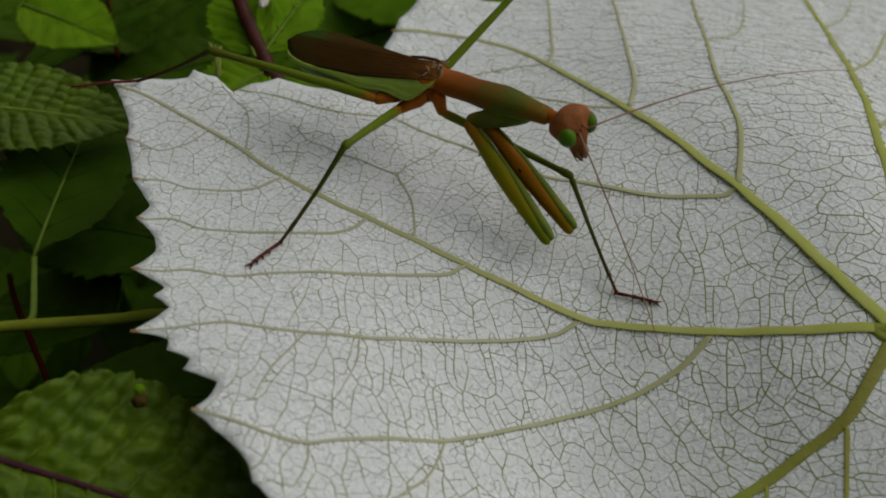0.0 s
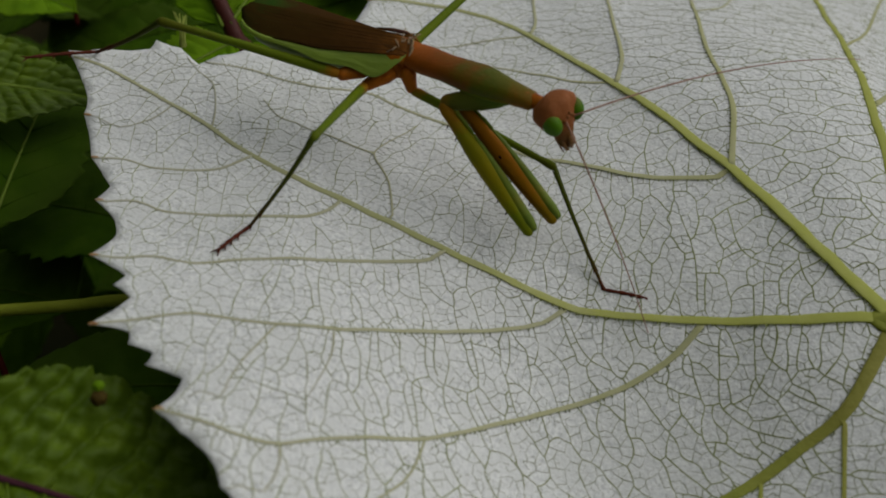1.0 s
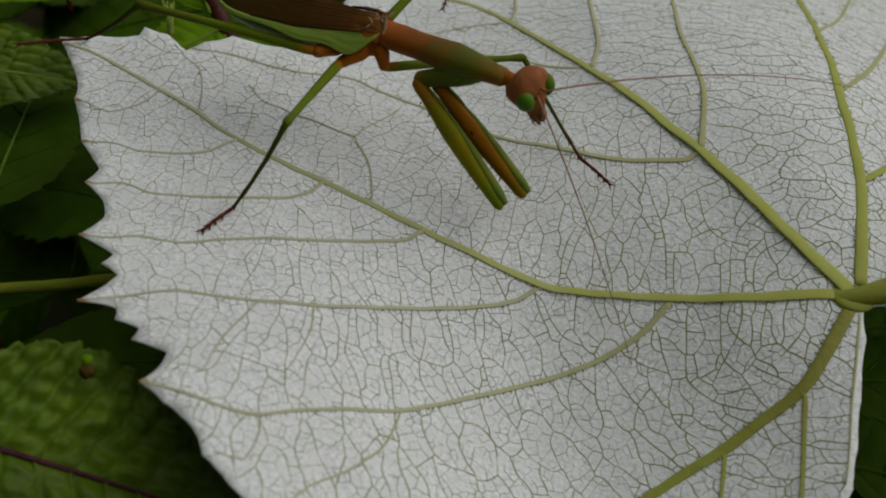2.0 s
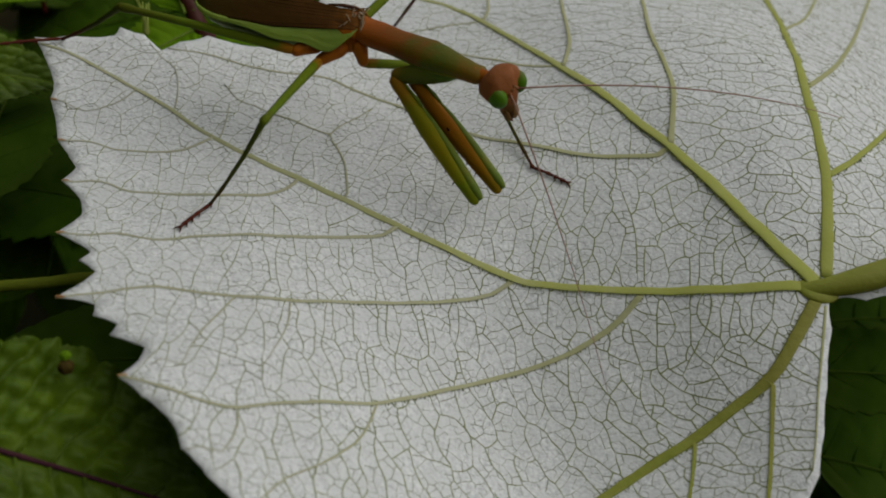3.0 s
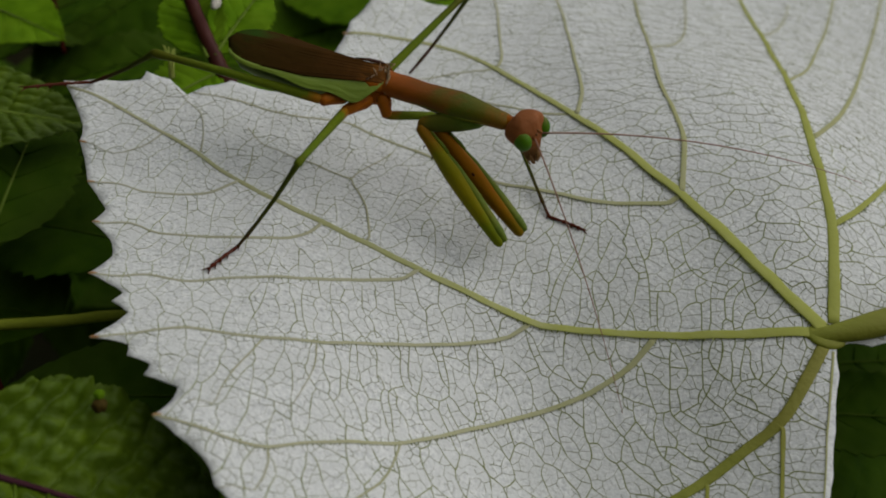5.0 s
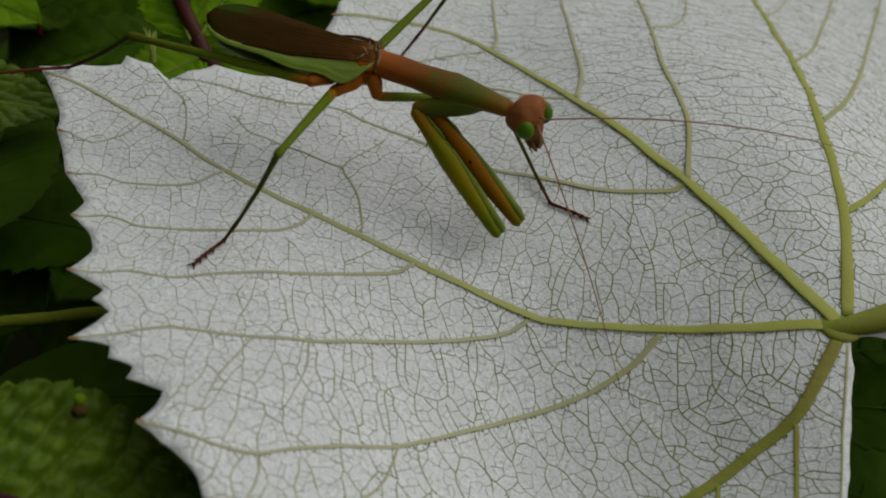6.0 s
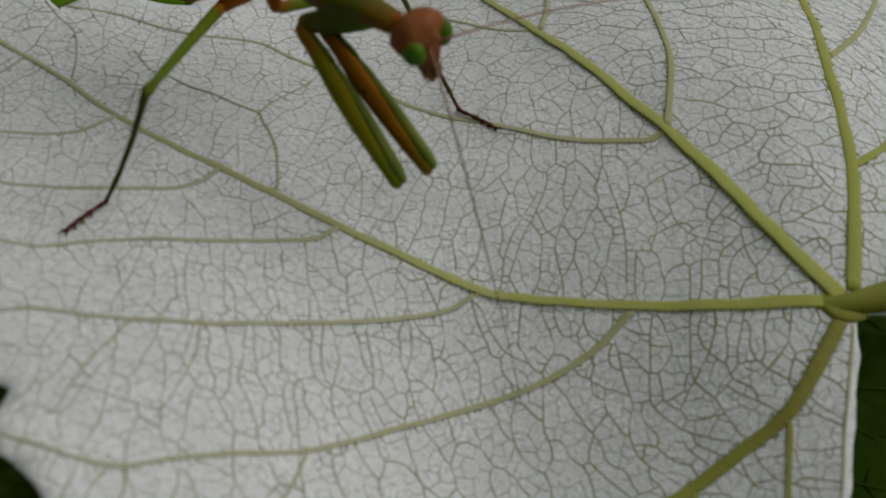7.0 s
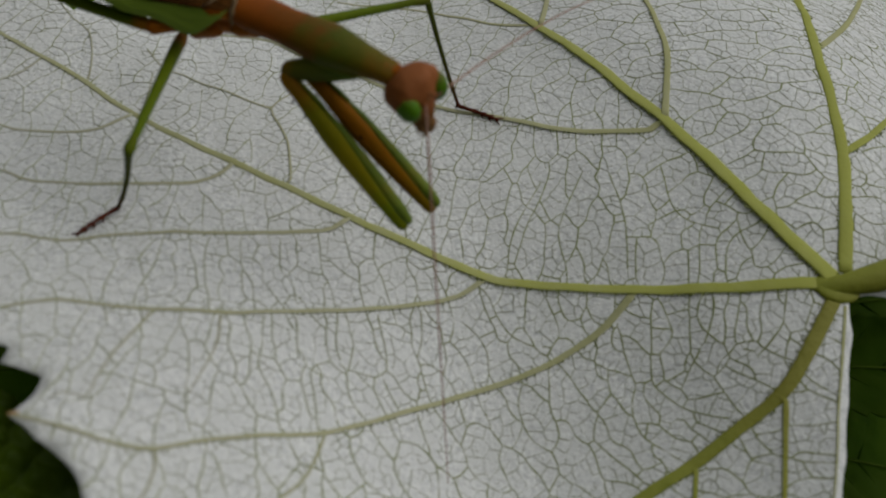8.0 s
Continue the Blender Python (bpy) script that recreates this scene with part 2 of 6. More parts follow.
VEINS = {
    "midrib": [(37.4, -5.8), (30.4, 0.6), (20.7, 10.5), (13.6, 17.3), (7.3, 23.6), (-3.1, 35.4), (-10.5, 40.6), (-17.7, 41.7), (-22.6, 41.0), (-25.6, 39.7)],
    "v2": [(36.2, -6.0), (27.8, -7.0), (19.2, -7.3), (10.5, -7.7), (5.4, -7.8), (-1.7, -6.7), (-8.5, -5.4), (-15.6, -3.3), (-20.5, -1.6), (-28.0, 0.8), (-36.9, 5.6), (-44.2, 8.6), (-50.0, 11.3), (-55.2, 12.2)],
    "v3": [(37.1, -7.2), (35.1, -11.8), (32.8, -16.3), (29.3, -19.6), (25.9, -22.6), (21.9, -25.6), (17.0, -29.8), (11.4, -35.4)],
    "v4": [(38.1, -4.6), (38.2, 2.2), (38.3, 8.7), (37.4, 16.7), (36.7, 22.9), (36.9, 41.2), (36.2, 59.9), (34.7, 70.6), (33.7, 83.2)],
    "r2": [(38.4, 8.7), (42.4, 13.1), (47.7, 21.0), (54.0, 32.1), (62.8, 51.5)],
    "r1": [(36.7, 22.9), (42.2, 32.1), (48.4, 46.5), (53.2, 60.1), (57.8, 74.2), (61.6, 87.9)],
    "r3": [(36.9, 41.2), (41.8, 50.0), (45.9, 61.6), (48.6, 69.5), (51.0, 78.9), (53.3, 88.2)],
    "r3b": [(36.1, 59.4), (39.1, 63.5), (41.6, 69.9), (43.1, 76.0)],
    "a": [(20.7, 10.5), (20.6, 19.7), (19.4, 25.4), (18.0, 31.8), (17.3, 46.8), (16.3, 61.5), (15.1, 72.2)],
    "ab": [(18.0, 44.4), (21.0, 46.6), (23.1, 52.6), (24.1, 60.4), (24.6, 70.0)],
    "b": [(7.5, 23.8), (7.9, 27.4), (7.9, 30.2), (6.8, 38.7), (5.4, 49.8), (3.7, 59.9), (1.4, 68.2)],
    "c": [(-3.7, 35.8), (-3.2, 38.2), (-3.3, 40.6), (-4.2, 47.4), (-5.2, 54.3), (-7.4, 62.8)],
    "d": [(19.4, 9.3), (13.8, 8.8), (8.5, 9.0), (1.5, 10.2), (-4.3, 11.7), (-11.9, 14.9), (-18.1, 16.8), (-22.0, 17.6), (-28.4, 16.2), (-34.3, 16.4), (-40.6, 15.6)],
    "e": [(7.5, 23.8), (3.0, 24.4), (-1.5, 26.1), (-7.7, 28.2), (-15.5, 28.1)],
    "f": [(-3.3, 36.1), (-8.5, 34.5), (-12.9, 32.4), (-16.7, 31.0)],
    "g": [(19.3, -7.5), (17.8, -9.8), (16.2, -11.7), (11.7, -15.1), (5.7, -18.5), (-0.3, -22.6), (-6.5, -27.4), (-11.4, -29.9), (-15.5, -32.0), (-18.8, -34.0), (-21.9, -34.4), (-25.2, -34.2), (-29.1, -33.9)],
    "h": [(5.4, -7.8), (3.8, -9.5), (1.7, -11.0), (-3.2, -13.5), (-8.0, -15.8), (-13.8, -18.7), (-16.5, -20.0), (-22.1, -21.5), (-24.9, -22.0), (-29.4, -22.5), (-33.9, -24.6), (-37.5, -26.4)],
    "i": [(-8.4, -5.5), (-9.6, -7.2), (-11.4, -8.2), (-15.6, -9.7), (-21.5, -11.9), (-27.2, -13.9), (-32.1, -15.9), (-35.8, -15.8), (-38.5, -16.9), (-41.2, -17.3)],
    "j": [(-20.4, -1.9), (-21.2, -3.8), (-23.1, -5.5), (-27.2, -7.1), (-32.7, -8.3), (-37.0, -8.8), (-40.5, -8.1), (-44.3, -9.1)],
    "k": [(-31.7, 1.8), (-33.7, -0.5), (-36.7, -1.6), (-41.2, -2.2), (-44.0, -1.9), (-47.2, -2.8)],
    "l": [(-42.2, 7.0), (-43.5, 4.6), (-46.2, 2.6), (-49.4, 3.6), (-50.6, 3.7)],
    "m": [(-36.8, 5.9), (-37.4, 9.1), (-38.7, 12.3), (-40.8, 13.7), (-42.9, 15.8)],
    "n": [(-14.6, -2.5), (-15.3, 0.4), (-16.0, 2.7), (-17.4, 5.0), (-18.5, 6.9), (-17.2, 9.5), (-15.7, 11.7), (-14.8, 13.3)],
    "n2": [(-18.5, 6.9), (-21.0, 7.4), (-23.7, 8.2), (-25.7, 8.4), (-28.1, 9.3), (-30.2, 9.6), (-32.6, 11.9)],
    "o": [(-30.5, 2.5), (-30.7, 6.1), (-31.0, 8.2)],
    "p": [(33.0, -17.2), (33.1, -21.2), (33.0, -26.2), (32.6, -30.9)],
    "q": [(26.1, -22.9), (26.1, -26.0), (25.6, -31.0)],
    "gb": [(-6.5, -27.8), (-6.8, -30.4), (-7.6, -32.8), (-10.0, -36.3), (-12.7, -39.1), (-14.8, -43.3)],
    "gc": [(-18.4, -34.0), (-18.0, -35.4), (-18.0, -37.0), (-18.4, -38.7), (-20.4, -39.0), (-21.4, -39.7)],
    "ha": [(-22.1, -21.7), (-22.8, -24.2), (-23.6, -26.5), (-24.2, -29.4), (-24.4, -31.2), (-26.1, -31.2), (-26.8, -32.0)],
    "rim": [(38.0, -8.0), (37.6, -13.5), (37.2, -18.6), (37.0, -22.9), (36.6, -26.2)],
    "hb": [(-16.8, -20.4), (-16.4, -23.3), (-16.9, -26.3), (-17.4, -28.5)],
    "t1": [(20.9, -7.8), (21.4, -11.8), (22.0, -15.4), (24.2, -17.3)],
    "t2": [(24.2, -7.7), (24.8, -12.3), (25.5, -13.9), (27.3, -15.4), (29.6, -18.6)],
    "t3": [(28.7, -7.6), (28.4, -11.7), (28.6, -12.5), (27.1, -15.4)],
    "t4": [(26.4, -7.7), (26.4, -9.9), (25.5, -13.9)],
    "t5": [(32.7, -7.4), (32.4, -10.4), (30.8, -12.9)],
    "t6": [(18.0, -9.8), (19.1, -12.8), (20.6, -15.8)],
    "t7": [(22.3, -15.5), (24.2, -17.3), (27.3, -18.4), (29.5, -18.7)],
    "t8": [(20.6, -15.8), (20.3, -17.2), (21.2, -19.8), (23.4, -21.3), (25.5, -22.5)],
    "t9": [(17.7, -20.9), (19.9, -22.6), (22.3, -24.6)],
    "t10": [(28.6, -12.5), (30.8, -12.9), (33.1, -13.5)],
    "t11": [(28.1, -14.3), (30.1, -15.2), (32.4, -16.1)],
    "t12": [(24.0, -18.2), (26.1, -19.8), (27.5, -20.9)],
    "t13": [(34.3, -14.8), (36.2, -16.0), (37.2, -15.7)],
    "t14": [(33.6, -19.1), (35.2, -19.3), (37.0, -19.0)],
    "t15": [(33.7, -22.3), (35.3, -22.5), (36.9, -22.4)],
    "t16": [(29.6, -20.5), (30.9, -22.3), (32.8, -22.6)],
    "t17": [(26.9, -24.8), (30.1, -26.2), (32.7, -26.2)],
    "t18": [(20.6, -15.8), (22.3, -15.7), (25.2, -14.0)],
    "t19": [(-46.7, 15.6), (-43.5, 14.0), (-41.6, 14.1), (-38.7, 12.7), (-37.6, 10.3), (-36.7, 6.0)],
    "t20": [(-44.3, 8.6), (-44.0, 11.7), (-43.3, 14.0)],
    "t21": [(-34.5, 8.5), (-33.7, 6.5), (-34.6, 3.6)],
    "t22": [(-36.9, 7.9), (-31.1, 8.1), (-28.7, 11.5)],
    "t23": [(-31.1, 8.1), (-30.6, 4.9), (-30.7, 2.3)],
    "t24": [(-36.0, -1.5), (-35.3, -4.1), (-34.3, -7.9)],
    "t25": [(-33.0, 0.1), (-32.5, -3.8), (-31.7, -7.7)],
    "t26": [(-36.3, -9.0), (-37.8, -11.9), (-40.1, -11.0)],
    "t27": [(-38.6, 12.9), (-37.4, 9.3), (-36.6, 6.1)],
    "t28": [(-31.0, 8.1), (-30.6, 6.1), (-30.6, 2.4)],
    "t29": [(-25.8, 7.6), (-24.9, 2.9), (-25.8, 0.6)],
    "t30": [(-19.8, 3.0), (-18.8, -0.7), (-19.4, -4.3)],
    "t32": [(-12.5, 2.1), (-11.5, 5.7), (-9.4, 5.0), (-7.9, 8.2)],
    "t33": [(-9.4, 5.0), (-7.5, 1.5), (-6.7, -3.8)],
    "t34": [(-36.0, -1.4), (-35.2, -4.6), (-34.6, -7.4)],
    "t35": [(-33.1, -0.1), (-32.6, -2.9), (-32.1, -6.2)],
    "t36": [(-24.2, -6.4), (-24.2, -9.3), (-24.1, -12.1)],
    "t37": [(-21.6, -7.5), (-21.2, -9.7), (-20.8, -11.9)],
    "t38": [(-33.3, -8.8), (-32.6, -12.3), (-32.3, -15.5)],
    "t39": [(-17.9, -7.4), (-17.6, -8.8), (-17.3, -10.5)],
    "t41": [(7.2, -7.2), (7.4, -2.7), (9.3, 2.6)],
    "t42": [(12.9, -6.2), (11.6, -2.1), (13.1, 3.6)],
    "t43": [(18.5, -5.7), (17.7, -0.9), (15.9, 3.8)],
    "t44": [(20.7, 4.8), (22.4, 0.5), (26.0, -1.1)],
    "t45": [(26.8, 2.6), (24.9, -0.6), (25.0, -5.5)],
    "t46": [(30.4, -0.2), (27.6, -2.2), (27.3, -5.4)],
    "t47": [(8.0, 3.8), (10.2, -0.5), (11.6, -2.1)],
    "t48": [(5.9, -9.5), (8.0, -12.2), (11.6, -13.6)],
    "t49": [(11.4, -8.9), (13.0, -11.8), (11.6, -13.6)],
    "t50": [(-23.7, -13.0), (-23.5, -16.7), (-24.0, -19.5), (-23.8, -21.3)],
    "t51": [(-20.1, -11.9), (-19.7, -14.7), (-18.8, -17.6), (-17.7, -19.9)],
    "t52": [(-17.5, -10.6), (-16.5, -14.2), (-15.3, -15.6), (-14.3, -18.8)],
    "t53": [(-14.1, -9.4), (-13.2, -13.5), (-12.0, -14.3), (-11.0, -17.1)],
    "t54": [(-10.7, -7.8), (-9.9, -11.6), (-8.8, -13.2), (-7.9, -15.4)],
    "t55": [(-7.6, -15.8), (-6.8, -20.1), (-4.9, -20.6), (-2.8, -20.1), (-2.5, -18.5), (-3.0, -17.1), (-4.0, -14.8)],
    "t56": [(-6.8, -20.1), (-8.7, -22.1), (-7.9, -24.6), (-7.0, -28.0)],
    "t57": [(-2.8, -20.1), (-1.4, -21.8), (-0.4, -23.4)],
    "t58": [(-13.6, -19.1), (-13.0, -21.7), (-12.9, -23.8), (-11.3, -25.7), (-9.9, -28.9)],
    "t59": [(-10.8, -17.8), (-10.1, -21.1), (-8.7, -22.1)],
    "t60": [(-0.2, -12.9), (0.3, -15.3), (0.2, -16.9), (0.8, -18.4), (2.1, -21.2)],
    "t61": [(-23.7, -28.5), (-21.8, -28.7), (-17.6, -28.8)],
    "t62": [(-17.6, -28.8), (-16.5, -31.4)],
}
MINOR = {k: v for k, v in VEINS.items() if k[0] == "t"}
VEINS = {k: v for k, v in VEINS.items() if k[0] != "t"}
WIDTHS = {"midrib": (1.9, 0.55), "v2": (1.35, 0.42), "v3": (1.45, 0.85), "v4": (1.45, 0.6), "g": (0.75, 0.3), "d": (0.72, 0.25), "a": (0.75, 0.4), "r1": (0.7, 0.4), "r2": (0.8, 0.45),
          "b": (0.62, 0.35), "h": (0.62, 0.28), "i": (0.55, 0.25), "p": (0.62, 0.45), "q": (0.55, 0.4), "j": (0.5, 0.24), "c": (0.5, 0.3), "k": (0.42, 0.22), "e": (0.45, 0.25), "r3": (0.5, 0.35), "ha": (0.24, 0.1), "hb": (0.2, 0.09), "n": (0.3, 0.14), "n2": (0.24, 0.12), "o": (0.2, 0.1), "gc": (0.24, 0.1), "m": (0.24, 0.1), "l": (0.24, 0.1)}


def inside(px, py, poly):
    """Which of the points lie within the polygon."""
    res = np.zeros(len(px), bool)
    for (x0, y0), (x1, y1) in zip(poly, np.roll(poly, -1, axis=0)):
        cross = (y0 > py) != (y1 > py)
        res ^= cross & (px < (x1 - x0) * (py - y0) / (y1 - y0 + 1e-12) + x0)
    return res


def edge_line():
    """The leaf's margin, close-set, with slight waver between the teeth."""
    pts = OUTLINE_TEETH + OUTLINE_FAR + OUTLINE_NEAR
    out = []
    for (x0, y0), (x1, y1) in zip(pts, pts[1:] + pts[:1]):
        n = max(1, int(math.hypot(x1 - x0, y1 - y0) / 0.55))
        bow = min(0.35, 0.08 * n * 0.55)
        for k in range(n):
            u = k / n
            b = bow * math.sin(math.pi * u)
            dx, dy = (x1 - x0) / (n * 0.55), (y1 - y0) / (n * 0.55)
            w = 0.07 * noise.noise(Vector((x0 + u * 9, y0, 3.1)))
            out.append((x0 + (x1 - x0) * u + (-dy) * (-b) * 0.4 + w, y0 + (y1 - y0) * u + dx * (-b) * 0.4 + w))
    return np.array(out)


EDGE = edge_line()
MAIN = np.vstack([spline(v, 0.4) for v in VEINS.values()])


def joined(points, start_only=False, reach=2.0):
    """The line with its ends drawn on to the nearest vein."""
    out = [tuple(p) for p in points]
    for end in (0,) if start_only else (0, -1):
        d = np.hypot(*(MAIN - out[end]).T)
        if 0.3 < d.min() < reach:
            out.insert(0 if end == 0 else len(out), tuple(MAIN[d.argmin()]))
    return out


for key in [k for k in VEINS if k not in ("midrib", "v2", "v3", "v4", "rim")]:
    MAIN = np.vstack([spline(v, 0.4) for k, v in VEINS.items() if k != key])
    VEINS[key] = joined(VEINS[key], True)
MAIN = np.vstack([spline(v, 0.4) for v in VEINS.values()])
MINOR = {k: joined(v) for k, v in MINOR.items()}
LINES = {k: spline(v, 0.9) for k, v in VEINS.items()}
ALL = np.vstack(list(LINES.values()))


def delaunay(points, edges=()):
    from mathutils import geometry
    return geometry.delaunay_2d_cdt([Vector(p) for p in points], list(edges), [], 1 if edges else 0, 1e-5)


def blade_heights(p):
    """The finished blade's height at rows of x, y: raised along its veins, gently wavy."""
    gap = np.concatenate([np.sqrt(((ALL[None, :, 0] - q[:, :1]) ** 2 + (ALL[None, :, 1] - q[:, 1:]) ** 2).min(1)) for q in np.array_split(p, max(1, len(p) // 2000))])
    wave = np.array([0.22 * noise.noise(Vector((x * 0.33, y * 0.33, 0.7))) + 0.5 * noise.noise(Vector((x * 0.09, y * 0.09, 4.2))) for x, y in p])
    return height(p[:, 0], p[:, 1]) + 0.16 * (np.exp(-gap / 1.3) - 0.4) + wave


def on_blade(x, y):
    return float(blade_heights(np.array([[x, y]], float))[0])


def build_blade(parent):
    """The blade: a curved sheet with teeth, puffed up between its veins, 0.16 mm thick."""
    xs, ys = np.meshgrid(np.arange(-58, 92, 1.0), np.arange(-48, 112, 1.0))
    xs, ys = xs.ravel() + np.random.uniform(-0.3, 0.3, xs.size), ys.ravel() + np.random.uniform(-0.3, 0.3, ys.size)
    keep = inside(xs, ys, EDGE)
    grid = np.stack([xs[keep], ys[keep]], 1)
    near = np.array([np.min((EDGE[:, 0] - p[0]) ** 2 + (EDGE[:, 1] - p[1]) ** 2) > 0.2 for p in grid])
    grid = grid[near]
    n = len(EDGE)
    verts, _, faces, *_ = delaunay(np.vstack([EDGE, grid]), [(i, (i + 1) % n) for i in range(n)])
    v = np.array([(p.x, p.y) for p in verts])
    top = np.column_stack([v, blade_heights(v)]) * MM
    bottom = top - (0, 0, 0.16 * MM)
    k = len(top)
    me = bpy.data.meshes.new("blade")
    tri = [tuple(f) for f in faces]
    count = {}
    for f in tri:
        for a, b in zip(f, f[1:] + f[:1]):
            count[(a, b)] = 1
    rim = [(a, b) for a, b in count if (b, a) not in count]
    me.from_pydata(np.vstack([top, bottom]).tolist(), [], tri + [tuple(i + k for i in reversed(f)) for f in tri] + [(b, a, a + k, b + k) for a, b in rim])
    me.update()
    return mesh_part("blade", me, FELT, parent, "white felted underside of a toothed leaf blade")


def scatter(fixed, spacing, low, high, tries, seed):
    """Points at least spacing apart, besides the fixed ones, within the leaf."""
    rng = np.random.default_rng(seed)
    cells, pts = {}, []

    def free(p, r):
        cx, cy = int(p[0] // spacing), int(p[1] // spacing)
        for i in (-1, 0, 1):
            for j in (-1, 0, 1):
                for q in cells.get((cx + i, cy + j), ()):
                    if (q[0] - p[0]) ** 2 + (q[1] - p[1]) ** 2 < r * r:
                        return False
        return True

    def add(p):
        pts.append(p)
        cells.setdefault((int(p[0] // spacing), int(p[1] // spacing)), []).append(p)

    for p in fixed:
        if free(p, spacing * 0.72):
            add(tuple(p))
    cand = rng.uniform(low, high, (tries, 2))
    for p in cand[inside(cand[:, 0], cand[:, 1], EDGE)]:
        if free(p, spacing):
            add(tuple(p))
    return np.array(pts)


def beside(lines, off):
    """Points in rows on both sides of lines."""
    out = []
    for s in lines:
        d = np.gradient(s, axis=0)
        d /= np.linalg.norm(d, axis=1)[:, None] + 1e-9
        side = np.stack([-d[:, 1], d[:, 0]], 1)
        out.append(np.stack([s + side * off, s - side * off], 1).reshape(-1, 2))
    out = np.vstack(out)
    return out[inside(out[:, 0], out[:, 1], EDGE)]


def cell_walls(seeds):
    """The cells round the seeds: the seeds, the corners, which of them lie in the leaf, and each wall as (seed, seed, corner, corner)."""
    verts, _, faces, *_ = delaunay(seeds)
    v = np.array([(p.x, p.y) for p in verts])
    tri = np.array([f for f in faces if len(f) == 3])
    a, b, c = v[tri[:, 0]], v[tri[:, 1]], v[tri[:, 2]]
    d = 2 * (a[:, 0] * (b[:, 1] - c[:, 1]) + b[:, 0] * (c[:, 1] - a[:, 1]) + c[:, 0] * (a[:, 1] - b[:, 1])) + 1e-12
    sa, sb, sc = (a ** 2).sum(1), (b ** 2).sum(1), (c ** 2).sum(1)
    cen = np.stack([(sa * (b[:, 1] - c[:, 1]) + sb * (c[:, 1] - a[:, 1]) + sc * (a[:, 1] - b[:, 1])) / d,
                    (sa * (c[:, 0] - b[:, 0]) + sb * (a[:, 0] - c[:, 0]) + sc * (b[:, 0] - a[:, 0])) / d], 1)
    mid = (a + b + c) / 3
    cen = mid + np.clip(cen - mid, -0.8, 0.8)
    good = inside(cen[:, 0], cen[:, 1], EDGE)
    wall = {}
    for i, f in enumerate(tri.tolist()):
        for p, q in ((f[0], f[1]), (f[1], f[2]), (f[2], f[0])):
            wall.setdefault((min(p, q), max(p, q)), []).append(i)
    return v, cen, np.array([(p, q, *two) for (p, q), two in wall.items() if len(two) == 2 and good[two[0]] and good[two[1]]])


def nearest(points, seeds, tangent=None, wide=1.0, long=1.0):
    """The nearest seed of each point, by a measure stretched across the seed's vein."""
    out = []
    for p in np.array_split(points, max(1, len(points) // 1500)):
        d = p[:, None, :] - seeds[None]
        if tangent is None:
            out.append((d ** 2).sum(2).argmin(1))
        else:
            u = (d * tangent[None]).sum(2) / wide
            w = (d[..., 1] * tangent[None, :, 0] - d[..., 0] * tangent[None, :, 1]) / long
            out.append((u * u + w * w).argmin(1))
    return np.concatenate(out)


def vein_course(points):
    """The direction of the larger vein nearest to each point."""
    spots = np.vstack([LINES[k] for k in SIDE_VEINS])
    ways = np.vstack([np.gradient(LINES[k], axis=0) for k in SIDE_VEINS])
    ways /= np.linalg.norm(ways, axis=1)[:, None] + 1e-9
    return ways[nearest(points, spots)]


SIDE_VEINS = ("midrib", "v2", "v3", "v4", "r1", "r2", "r3", "a", "b", "c", "d", "e", "g", "h", "i", "j", "k", "p", "q")


